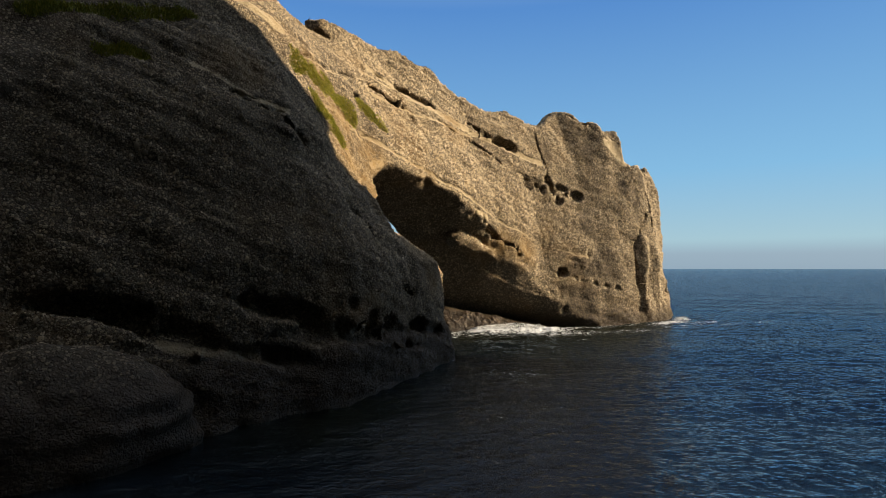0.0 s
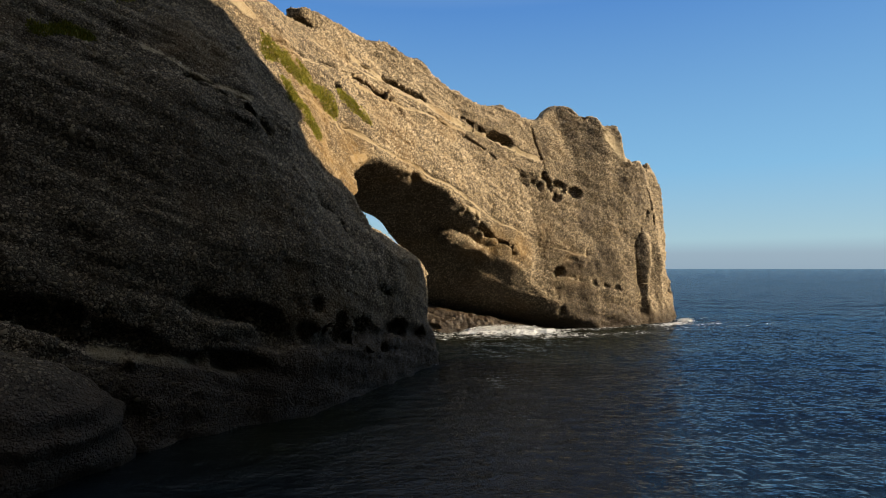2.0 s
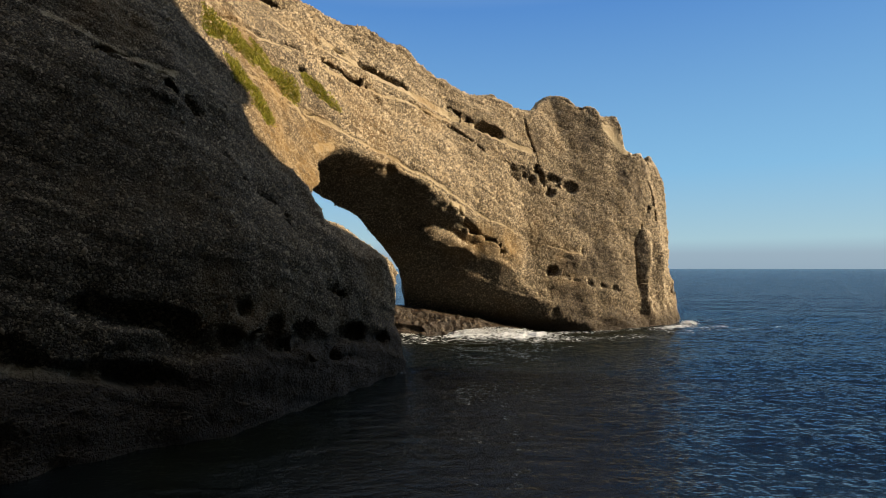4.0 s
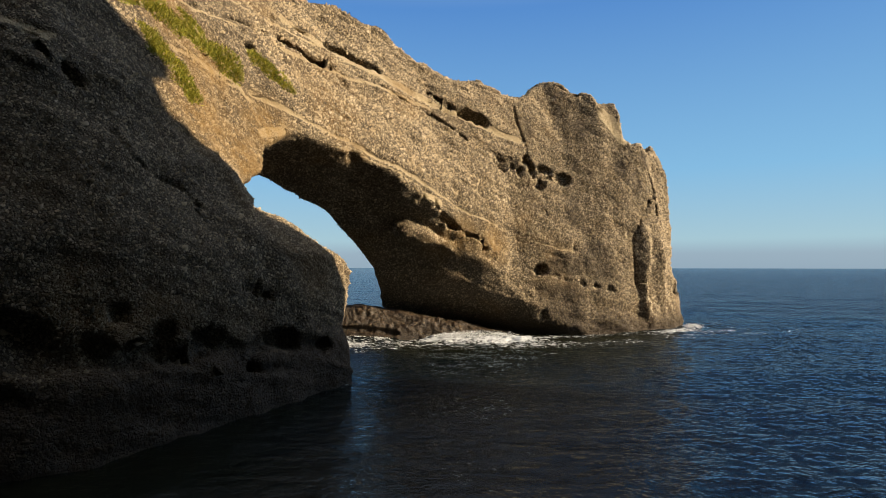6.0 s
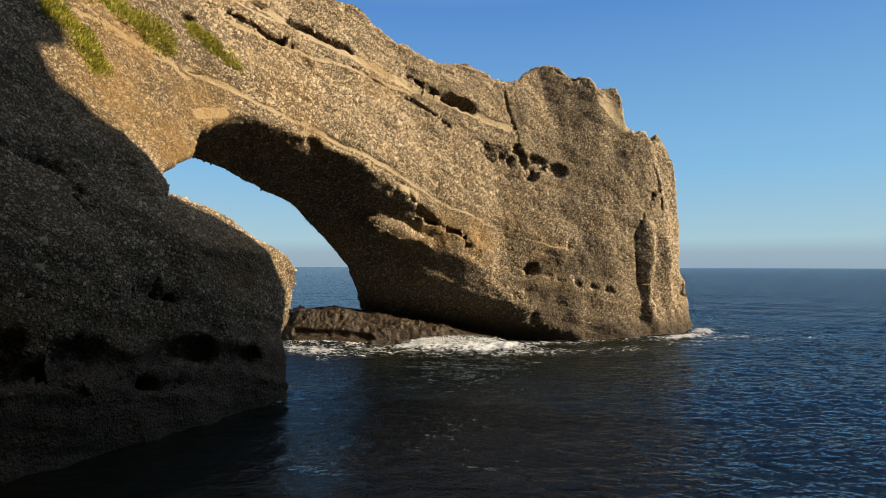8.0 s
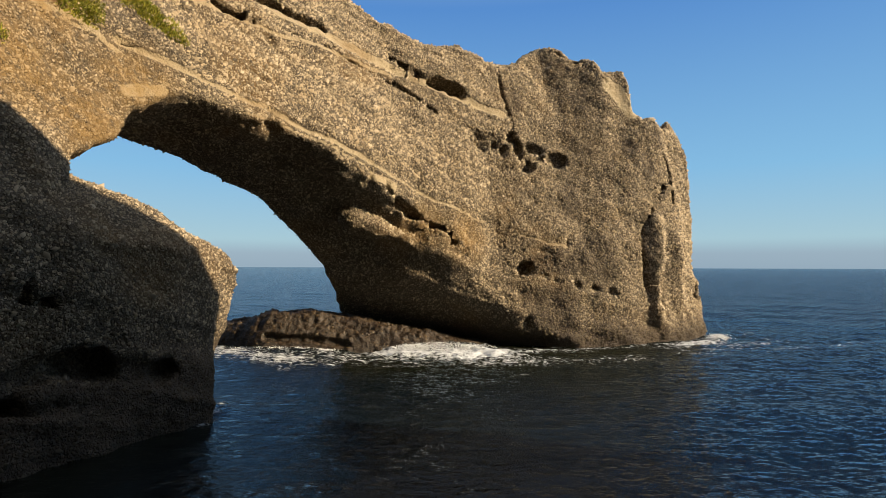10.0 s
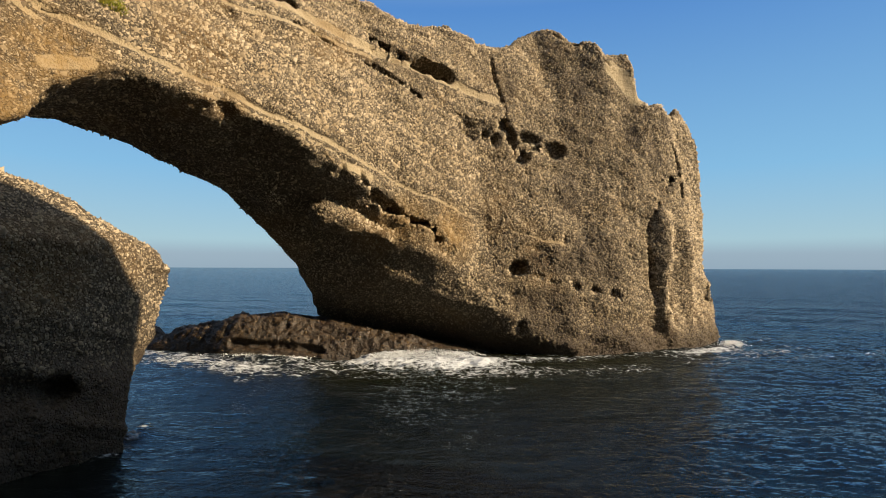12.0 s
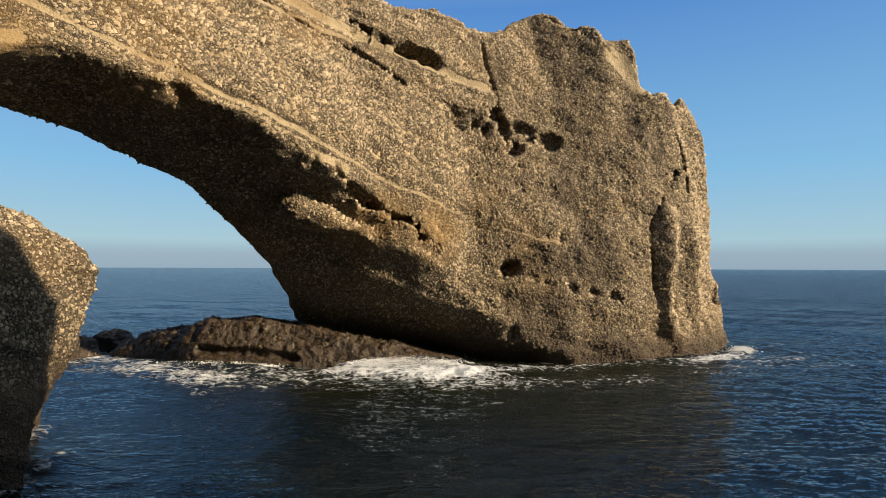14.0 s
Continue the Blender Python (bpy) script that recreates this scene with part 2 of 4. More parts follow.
def polygon_distance(x, y, corners):
    """Signed distance to a closed polygon; each corner is a pair of numbers or of arrays like x."""
    best, sign = np.full(x.shape, 1e18), np.ones(x.shape)
    n = len(corners)
    for j in range(n):
        ax, ay = corners[j]
        bx, by = corners[(j + 1) % n]
        ex, ey, wx, wy = bx - ax, by - ay, x - ax, y - ay
        h = np.clip((wx * ex + wy * ey) / (ex * ex + ey * ey + 1e-9), 0, 1)
        best = np.minimum(best, (wx - ex * h) ** 2 + (wy - ey * h) ** 2)
        cross = ex * wy - ey * wx
        flip = ((ay <= y) & (by > y) & (cross > 0)) | ((ay > y) & (by <= y) & (cross < 0))
        sign = np.where(flip, -sign, sign)
    return np.sqrt(best) * sign


def surface(fun, lo, hi, step, refine=2, settle=3):
    """A closed mesh of fun = 0: one vertex in each crossed cell, then finer quads drawn onto the surface."""
    axes = [np.arange(a, b + step, step) for a, b in zip(lo, hi)]
    nx, ny, nz = map(len, axes)
    # a coarse look first, then only the nodes near the surface
    val = np.full((nx, ny, nz), 1e3, np.float32)
    cx, cy, cz = (np.minimum(np.arange(0, n + 1, 2), n - 1) for n in (nx, ny, nz))
    gx, gy, gz = np.meshgrid(cx, cy, cz, indexing="ij")
    node = np.stack([gx.ravel(), gy.ravel(), gz.ravel()], 1)
    rough = fun(node * step + np.array(lo), 0)
    for i in (0, 1, -1):
        for j in (0, 1, -1):
            for k in (0, 1, -1):
                t = np.clip(node + (i, j, k), 0, np.array((nx, ny, nz)) - 1)
                val[tuple(t.T)] = rough
    fine = np.argwhere(np.abs(val) < 3.2 * step)
    val[tuple(fine.T)] = fun(fine * step + np.array(lo), 0)
    ins = val < 0
    count = sum(ins[i:nx - 1 + i, j:ny - 1 + j, k:nz - 1 + k].astype(np.int8) for i in (0, 1) for j in (0, 1) for k in (0, 1))
    cells = (count > 0) & (count < 8)
    index = np.full(cells.shape, -1, np.int64)
    index[cells] = np.arange(cells.sum())
    co = (np.argwhere(cells) + 0.5) * step + np.array(lo)
    quads = []
    for ax in range(3):
        u, w = (ax + 1) % 3, (ax + 2) % 3
        a = np.take(ins, range(0, ins.shape[ax] - 1), ax)
        b = np.take(ins, range(1, ins.shape[ax]), ax)
        at = np.argwhere(a != b)
        at = at[(at[:, u] > 0) & (at[:, w] > 0) & (at[:, u] < cells.shape[u]) & (at[:, w] < cells.shape[w])]
        first = ins[tuple(at.T)]
        ring = []
        for du, dw in ((1, 1), (0, 1), (0, 0), (1, 0)):
            c = at.copy()
            c[:, u] -= du
            c[:, w] -= dw
            ring.append(index[tuple(c.T)])
        q = np.stack(ring, 1)
        q[~first] = q[~first][:, ::-1]
        quads.append(q)
    quads = np.concatenate(quads)
    quads = quads[(quads >= 0).all(1)]

    def slope(p, level):
        e, f0 = 0.06, fun(p, level)
        g = np.stack([(fun(p + e * d, level) - f0) / e for d in np.eye(3)], 1)
        return g / np.maximum((g * g).sum(1), 0.08)[:, None]

    def project(p, g, level, rounds, most):
        start = p
        for r in range(rounds):
            p = p - g * np.clip(fun(p, level), -most, most)[:, None] * 0.9
        step_to = p - start
        far = np.linalg.norm(step_to, axis=1)
        return start + step_to * np.minimum(1, 1.2 * most / np.maximum(far, 1e-9))[:, None]

    g = slope(co, 0)
    co = project(co, g, 0, settle, step)
    for level in range(1, refine + 1):
        n = len(co)
        if level == 2:
            g = slope(co, level)
        ends = np.sort(np.stack([quads, np.roll(quads, -1, 1)], 2).reshape(-1, 2), 1)
        key, inverse = np.unique(ends[:, 0] * n + ends[:, 1], return_inverse=True)
        i, j = key // n, key % n
        e = inverse.reshape(-1, 4) + n
        c = np.arange(len(quads)) + n + len(key)
        co = np.concatenate([co, (co[i] + co[j]) / 2, co[quads].mean(1)])
        g = np.concatenate([g, (g[i] + g[j]) / 2, g[quads].mean(1)])
        quads = np.concatenate([np.stack([quads[:, i], e[:, i], c, e[:, i - 1]], 1) for i in range(4)])
        co = project(co, g, level, 2, step / 2 ** level)
    return co, quads


def grid_mesh(name, co, quads, material, smooth=True):
    me = bpy.data.meshes.new(name)
    me.vertices.add(len(co))
    me.vertices.foreach_set("co", co.astype(np.float32).ravel())
    me.loops.add(quads.size)
    me.loops.foreach_set("vertex_index", quads.astype(np.int32).ravel())
    me.polygons.add(len(quads))
    me.polygons.foreach_set("loop_start", np.arange(0, quads.size, 4, dtype=np.int32))
    me.polygons.foreach_set("use_smooth", np.full(len(quads), smooth))
    me.update(calc_edges=True)
    me.materials.append(material)
    return me


# ---- the headland with its arch ----
# plan outlines of the seaward face at rising heights, from the near shore to the outer end
OUT_0 = [(-34, 10), (-27, 16), (-21.48, 20.49), (-17.48, 24), (-14.16, 28.03), (-11.44, 33.01), (-9.13, 38), (-6.47, 42.63), (-4.48, 45.6), (-8, 48.51), (-10.21, 52.77), (-6.73, 58.44), (-0.11, 64.06), (6.88, 71.15), (13.89, 74.76), (20.94, 76.44), (29.01, 79.13), (35.93, 83.47), (40.2, 88.99), (38.92, 96.16)]
OUT_5 = [(-35, 12), (-26.5, 18.25), (-21.88, 21.63), (-17.73, 24.9), (-14.12, 29.06), (-11.5, 34.02), (-9.01, 38.93), (-6.76, 43.67), (-5.53, 47.31), (-5.79, 50.44), (-9.71, 53.7), (-6.82, 58.7), (-0.22, 64.38), (6.58, 71.73), (13.6, 75.53), (21.18, 77.55), (28.97, 80.05), (35.8, 83.85), (39.94, 89.01), (38.63, 95.69)]
OUT_10 = [(-36, 14), (-26, 20.5), (-22.25, 22.73), (-17.97, 25.78), (-13.97, 30.03), (-11.5, 35.01), (-8.7, 39.95), (-6.8, 44.85), (-5.73, 49.22), (-5.05, 51.84), (-9.4, 54.6), (-6.92, 58.97), (-0.34, 64.72), (6.2, 72.46), (13.25, 76.39), (21.39, 78.68), (28.9, 80.96), (35.48, 84.33), (38.51, 89.8), (38.16, 95.31)]
OUT_15 = [(-37, 16), (-25.87, 22.9), (-22.04, 24.97), (-18.26, 28.09), (-15.46, 32.26), (-13.91, 36.74), (-12.14, 40.9), (-13.23, 46.11), (-12.35, 49.58), (-11.41, 52.2), (-9.88, 55.07), (-6.81, 59.09), (-1.51, 63.89), (4.87, 71.75), (12.59, 77.53), (21.4, 80.62), (28.89, 82.62), (35.4, 85.47), (38.76, 90.29), (38.28, 95.23)]
OUT_20 = [(-37.99, 17.98), (-25.67, 25.15), (-21.87, 27.28), (-18.58, 30.44), (-17.06, 34.53), (-16.42, 38.52), (-15.82, 42.05), (-15.35, 46.35), (-14.32, 49.7), (-13.12, 52.31), (-10.36, 55.47), (-6.68, 59.19), (-2.68, 63.05), (3.5, 71.11), (11.91, 78.7), (21.43, 82.54), (28.92, 84.21), (35.42, 86.52), (39.04, 90.63), (38.51, 95.02)]
OUT_25 = [(-38.99, 20.98), (-26.83, 28.56), (-23.2, 30.91), (-20.43, 33.61), (-19.02, 37.01), (-18.24, 40.28), (-17.5, 43.55), (-16.55, 47.05), (-15.52, 49.86), (-14.52, 52.37), (-12.01, 56.25), (-8.78, 60.45), (-4.96, 64.77), (2.34, 73.64), (11.71, 80.21), (20.71, 84.36), (28.22, 85.73), (34.23, 87.65), (38.48, 90.61), (37.15, 95.22)]
OUT_30 = [(-39.99, 23.98), (-27.98, 31.97), (-24.48, 34.46), (-22.3, 36.78), (-21.01, 39.5), (-20.02, 42.02), (-19.07, 45.05), (-17.99, 47.88), (-16.91, 50.06), (-15.95, 52.42), (-13.72, 57.02), (-10.88, 61.71), (-7.25, 66.52), (1.16, 76.22), (11.5, 81.75), (19.99, 86.22), (27.6, 86.93), (33.12, 88.3), (36.81, 91.69), (35.61, 95.61)]
OUT_40 = [(-41.99, 33.98), (-31.98, 39.98), (-28.48, 41.98), (-26.5, 43.98), (-25.41, 46), (-24.53, 48.02), (-23.57, 50.04), (-22.43, 52.05), (-21.35, 54.05), (-20.35, 56.54), (-17.17, 61.57), (-14.11, 66.53), (-10.53, 70.99), (-1.96, 79.41), (9.05, 85.88), (17.99, 89.91), (25.12, 90.05), (29.01, 90.68), (30.27, 93.89), (29.19, 97.6)]
INLAND = [(24, 106), (8, 104), (-8, 92), (-20, 84), (-34, 74), (-46, 62), (-48, 26)]
LEVELS = [0.0, 5.0, 10.0, 15.0, 20.0, 25.0, 30.0, 40.0]
PLANS = np.stack([np.array(o + INLAND, float) for o in (OUT_0, OUT_5, OUT_10, OUT_15, OUT_20, OUT_25, OUT_30, OUT_40)])

U_DIR, V_DIR, UV_AT = (0.72, 0.694), (-0.694, 0.72), (0.0, 65.0)   # along the arch wall, and into it
ARCH_FRONT = [(-27, 8), (-24.6, 13.6), (-22.8, 16.4), (-20.2, 18.8), (-17.8, 20.9), (-16.2, 22.1), (-13.5, 22.0), (-8.3, 20.5), (-2.1, 18.6), (1.6, 17.6), (7, 15.0), (11.3, 11), (14.5, 6), (17, 0.5), (18.5, -6), (-26, -6)]
ARCH_BACK = [(-30.03, 8.02), (-25.59, 13.97), (-21.91, 19.9), (-19.66, 19.97), (-14.15, 19.69), (-9.32, 17.25), (-4.92, 15.69), (-1.51, 13.2), (0.42, 11.2), (2.74, 8.03), (2.53, 3.39), (6.14, -2.02), (-30, -6)]
CREST_U = [-60, -38, -30, -28.5, -27, -24, -20.5, -18.5, -16, -12, -9, -5, -2, 1, 3, 4.5, 6, 8, 10, 13, 16, 19, 22, 30]
CREST_Z = [50.0, 45.01, 40.03, 38.28, 37.4, 37.61, 37.12, 37.71, 39.68, 40.47, 41.13, 41.61, 41.58, 40.94, 41.2, 40.9, 39.25, 37.59, 37.42, 36.05, 36.2, 36.76, 34.89, 35.12]
BLOCK_X = [12, 13.2, 14.4, 15.5, 16.8, 18, 19.5, 21, 23, 25, 27, 28.6, 29.9, 30.7, 32, 33.5, 35, 36, 37.2, 38.5]
BLOCK_Z = [35.55, 34.9, 35.12, 36.03, 37.76, 38.46, 38.65, 38.18, 36.77, 36.63, 34.5, 35.17, 35.33, 29.28, 28.04, 28.61, 27.22, 28.84, 28.66, 26.97]

# hollows worn along the beds: place on the face, half length, half height, depth
HOLLOWS_UPPER = [(-8.7, 64.6, 30.1, 0.8, 1.1, 1.1), (7.6, 80.0, 29.7, 1.6, 0.9, 1.7), (-15.4, 52.8, 29.2, 0.7, 0.5, 1.2), (-6.9, 60.0, 20.5, 0.9, 0.8, 1.8)]
HOLES_ROW = [(10.9, 79.1, 23.4, 1.26, 1.26, 1.5), (12.5, 80.2, 23.1, 0.5, 0.98, 0.9), (13.6, 80.6, 22.6, 0.6, 1.09, 1), (14.7, 81.4, 24.6, 0.84, 0.98, 1.2), (15.4, 81.2, 22.7, 0.9, 1.38, 1.4), (16.6, 81.1, 21, 1.14, 1.03, 1.4), (17.6, 82.2, 23.3, 1.38, 0.92, 1.2), (20.4, 82.8, 22, 1.26, 1.15, 1.5), (12.4, 79.9, 24.2, 3.12, 0.52, 0.7), (17, 81.8, 22.3, 3.12, 0.46, 0.6)]
HOLES_LOW = [(16.0, 77.1, 8.7, 1.15, 1.05, 1.7), (18.0, 77.3, 7.9, 0.55, 0.4, 0.7), (19.4, 77.6, 7.4, 0.55, 0.33, 0.7), (21.7, 78.1, 6.9, 0.62, 0.42, 0.9), (24.0, 78.7, 6.4, 0.38, 0.3, 0.7),
             (26.0, 78.9, 6.0, 0.6, 0.55, 0.8), (38.6, 88.4, 5.8, 0.7, 1.0, 1.0), (15.9, 75.7, 2.0, 0.7, 1.6, 1.2), (20.9, 79.0, 12.4, 0.35, 1.1, 0.4)]
CAVES_NEAR = [(-13.7, 29.3, 6.8, 0.6, 0.5, 0.8), (-14.1, 28.4, 5.2, 0.75, 0.75, 1.1), (-12.3, 31.2, 5.5, 0.7, 0.75, 0.9), (-11.1, 34.0, 4.8, 1.4, 0.75, 1.2), (-12.0, 31.9, 4.3, 1.6, 0.5, 1.0),
              (-12.9, 29.9, 4.8, 1.0, 0.7, 1.1), (-8.6, 40.1, 4.2, 1.9, 0.85, 1.4), (-6.4, 43.4, 3.4, 1.0, 0.7, 1.2), (-10.6, 37.6, 7.7, 0.8, 0.4, 0.6), (-9.8, 39.0, 7.1, 0.5, 0.3, 0.5), (-15.9, 26.9, 5.5, 0.7, 0.9, 1.0)]
CAVES_SHORE = [(-18.4, 24.9, 6.8, 2.6, 0.8, 1.4), (-16.4, 26.5, 6.0, 0.9, 0.8, 1.1), (-18.2, 24.6, 3.9, 2.4, 0.55, 0.9), (-26.4, 19.3, 7.4, 3.6, 0.7, 1.3), (-23.3, 20.6, 6.1, 2.0, 0.5, 0.9), (-13.7, 45.2, 17.9, 0.7, 0.35, 0.6), (-15.4, 53.0, 29.5, 0.6, 0.45, 1.0),
               (-10.0, 37.5, 2.6, 3.0, 0.4, 0.7)]
# cracks and joints: points along each and a half width
CRACKS = [([(13.0, 84.6, 34.0), (13.3, 84.1, 32.2), (13.7, 83.4, 29.6), (14.5, 82.8, 26.9), (14.6, 81.9, 25.5), (15.6, 81.6, 23.7), (16.7, 81.2, 20.6), (17.0, 80.5, 18.4), (17.3, 79.4, 15.7)], 0.15),
          ([(33.0, 88.0, 28.0), (33.6, 87.4, 26.0), (34.2, 87.3, 24.1), (34.9, 87.1, 22.0), (35.2, 86.7, 19.7), (35.3, 86.1, 17.1)], 0.16),
          ([(34.2, 86.4, 19.7), (33.7, 85.6, 18.4), (33.2, 85.2, 17.4)], 0.36),
          ([(32.0, 84.1, 16.1), (30.8, 83.4, 14.1), (30.2, 82.4, 11.7), (30.4, 81.7, 8.9), (30.5, 81.5, 6.2)], 0.2),
          ([(-16.2, 32.7, 16.7), (-15.1, 32.6, 15.4), (-15.1, 34.2, 14.5), (-14.2, 35.9, 14.1), (-13.5, 36.4, 13.4), (-12.9, 36.7, 12.0)], 0.26),
          ([(-22.6, 29.6, 22.0), (-19.6, 31.2, 20.8), (-18.1, 32.4, 19.3)], 0.5),
          ([(0.4, 66.5, 18.6), (0.2, 67.1, 17.0)], 0.24), ([(1.8, 67.9, 18.1), (1.6, 68.6, 16.6)], 0.22)]
CAP_GROOVE = [(21.1, 89.4, 37.6), (22.7, 89.0, 36.5), (24.9, 89.0, 35.4), (25.9, 88.1, 34.3), (27.2, 87.9, 33.2)]
NEAR_SLOT = [(-18.5, 24.6, 5.2), (-14.2, 28.4, 4.6), (-12.1, 31.3, 4.5), (-10.6, 35.0, 4.3), (-8.3, 40.2, 3.9), (-6.2, 43.8, 3.5)]
SHOULDER = [(-1.7, 70.2, 13.6), (1.2, 71.8, 12.0), (6.0, 74.4, 11.4)]
NOTCH = [(3.2, 70.6, 14.6, 2.2, 0.7, 1.6)]
NEAR_BED = [(-28.2, 27.8, 25.6), (-25.6, 28.9, 24.6), (-23.2, 29.5, 23.5), (-21.4, 30.2, 22.5), (-19.1, 31.5, 21.8)]
SHORE_BED = [(-30.5, 16.6, 7.7), (-28.9, 18.6, 7.5), (-27.6, 20.0, 7.0), (-25.3, 19.9, 6.3), (-23.6, 20.4, 5.7), (-21.4, 22.0, 5.0)]
UNDERCUT = [(-2.0, 73.5, 1.0), (5.0, 74.3, 1.1), (11.0, 74.6, 1.2), (17.5, 75.6, 0.7)]
# low slots weathered out under harder beds: points along each and a half height
SLOTS = [([(4.1, 71.7, 14.3), (5.4, 72.2, 13.4), (6.7, 74.7, 12.5), (8.2, 73.6, 11.4)], 0.34),
         ([(-10.9, 66.2, 34.9), (-9.3, 68.0, 34.7), (-7.5, 69.1, 34.2), (-5.5, 70.8, 33.6)], 0.42),
         ([(-14.2, 58.7, 32.4), (-12.7, 60.1, 31.9), (-11.5, 62.1, 31.5), (-10.1, 63.8, 31.4)], 0.42),
         ([(-7.7, 66.7, 31.4), (-4.9, 69.7, 31.0), (-2.5, 71.7, 30.3), (-0.6, 73.9, 29.6), (0.7, 75.3, 29.3)], 0.16),
         ([(1.0, 76.5, 29.4), (2.9, 76.2, 28.3), (5.1, 76.6, 26.8), (5.8, 76.9, 26.4)], 0.42),
         ([(5.1, 78.9, 30.4), (6.6, 80.3, 30.1), (8.0, 80.7, 29.4)], 0.6),
         ([(0.6, 77.4, 32.4), (2.5, 77.8, 31.7), (3.8, 78.4, 31.0)], 0.36),
         ([(-20.6, 40.0, 29.8), (-20.0, 42.9, 30.3), (-18.7, 46.9, 30.9), (-16.6, 53.2, 31.9), (-15.1, 56.7, 32.2)], 0.13),
         ([(-13.1, 64.1, 35.2), (-15.4, 59.0, 34.8)], 0.12)]
# pale sandy beds: points along each and a half width
SAND_1 = ([(-14.9, 51.7, 24.8), (-11.2, 55.5, 23.7), (-7.2, 60.0, 22.2), (-3.2, 62.9, 20.4), (0.4, 67.0, 18.8)], 0.25)
SAND_2 = ([(-14.7, 60.9, 35.7), (-11.0, 65.6, 34.4), (-2.7, 72.9, 32.0), (2.2, 77.3, 30.9), (7.6, 79.3, 29.0), (13.6, 82.2, 27.4)], 0.5)
SAND_3 = ([(-15.3, 44.5, 21.7), (-13.5, 48.5, 20.1)], 0.2)
SAND_4 = ([(-18.0, 42.5, 25.4), (-15.7, 48.8, 25.2), (-14.6, 51.6, 23.9)], 0.22)
SAND_5 = ([(-22.5, 29.8, 22.7), (-20.9, 30.7, 22.2), (-19.1, 31.9, 21.6)], 0.2)
SAND_7 = ([(0.2, 66.9, 17.7), (2.4, 68.9, 16.9)], 0.4)
SAND_8 = ([(27.8, 87.9, 32.7), (28.8, 87.9, 31.5), (29.8, 87.7, 30.5), (30.4, 87.5, 29.1)], 1.0)
SAND_9 = ([(-13.6, 57.6, 31.2), (-4.0, 71.0, 30.6), (1.0, 76.0, 30.2)], 0.25)
SAND_10 = ([(-12.4, 53.2, 21.8), (-13.4, 50.6, 20.8)], 0.45)
SAND_11 = ([(0.4, 67.0, 18.8), (6.5, 73.4, 15.7), (13.3, 77.1, 13.1), (21.0, 78.4, 11.2)], 0.16)
SAND_12 = ([(-12.6, 53.0, 22.5), (-6.0, 60.2, 20.9), (0.2, 66.2, 18.3)], 0.14)
SAND_13 = ([(-25.6, 28.9, 24.1), (-23.2, 29.5, 23.0), (-21.4, 30.2, 22.0), (-19.1, 31.5, 21.3)], 0.22)
SAND_14 = ([(-24.6, 37.4, 33.0), (-22.9, 38.9, 32.4), (-21.7, 40.4, 31.9)], 0.7)
SAND_15 = ([(-23.6, 20.1, 5.2), (-21.4, 22.0, 4.5), (-20.3, 24.0, 4.0), (-18.1, 24.8, 3.1)], 0.3)
SAND_16 = ([(-20.5, 39.9, 29.5), (-19.9, 42.6, 29.9), (-18.7, 46.4, 30.4), (-16.5, 52.4, 31.2)], 0.13)
SAND_17 = ([(-18.3, 53.4, 34.6), (-16.4, 56.6, 34.3), (-13.0, 62.1, 34.0), (-11.4, 64.5, 34.0)], 0.17)
SAND_18 = ([(-17.9, 43.5, 26.2), (-16.7, 45.2, 25.3), (-15.4, 50.4, 24.9)], 0.13)
SAND_19 = ([(-18.5, 40.4, 25.3), (-17.7, 43.2, 25.5), (-16.6, 46.2, 25.1), (-15.4, 49.8, 24.4)], 0.1)
SAND_20 = ([(-4.8, 71.3, 33.0), (-2.0, 74.1, 32.3), (0.6, 77.5, 31.7), (3.2, 78.5, 30.7), (8.9, 80.5, 28.8), (12.9, 82.1, 27.6)], 0.2)
SAND_21 = ([(-17.6, 42.8, 24.7), (-16.6, 46.3, 25.0), (-15.8, 49.3, 25.3)], 0.1)
SAND = (SAND_1, SAND_2, SAND_11, SAND_12, SAND_3, SAND_4, SAND_5, SAND_7, SAND_8, SAND_9, SAND_10, SAND_13, SAND_14, SAND_15, SAND_16, SAND_17, SAND_18, SAND_19, SAND_20, SAND_21)
# dark lichen stains on the outer face: place, half width, half height
STAINS = [(15.4, 83.9, 29.6, 0.7, 1.5), (23.7, 86.8, 30.1, 1.2, 1.4), (21.3, 81.5, 17.0, 1.3, 2.6), (29.6, 85.9, 23.9, 0.8, 1.6), (32.0, 85.9, 21.6, 0.9, 2.0), (33.8, 88.6, 25.6, 0.9, 1.7), (20.2, 77.8, 9.5, 3.5, 1.4), (24.0, 79.2, 10.0, 2.6, 3.0), (18.8, 77.0, 4.5, 3.5, 2.2)]


# rusty stains: place and size
OCHRE = [(-15.2, 43.5, 20.5, 4.6), (-13.8, 47.5, 18.0, 4.0), (-16.5, 46.5, 25.5, 3.6), (-13.2, 51.5, 22.0, 3.4), (-17.5, 44.0, 29.0, 3.2), (8.5, 75.0, 12.0, 3.0), (5.0, 72.5, 13.0, 2.5)]
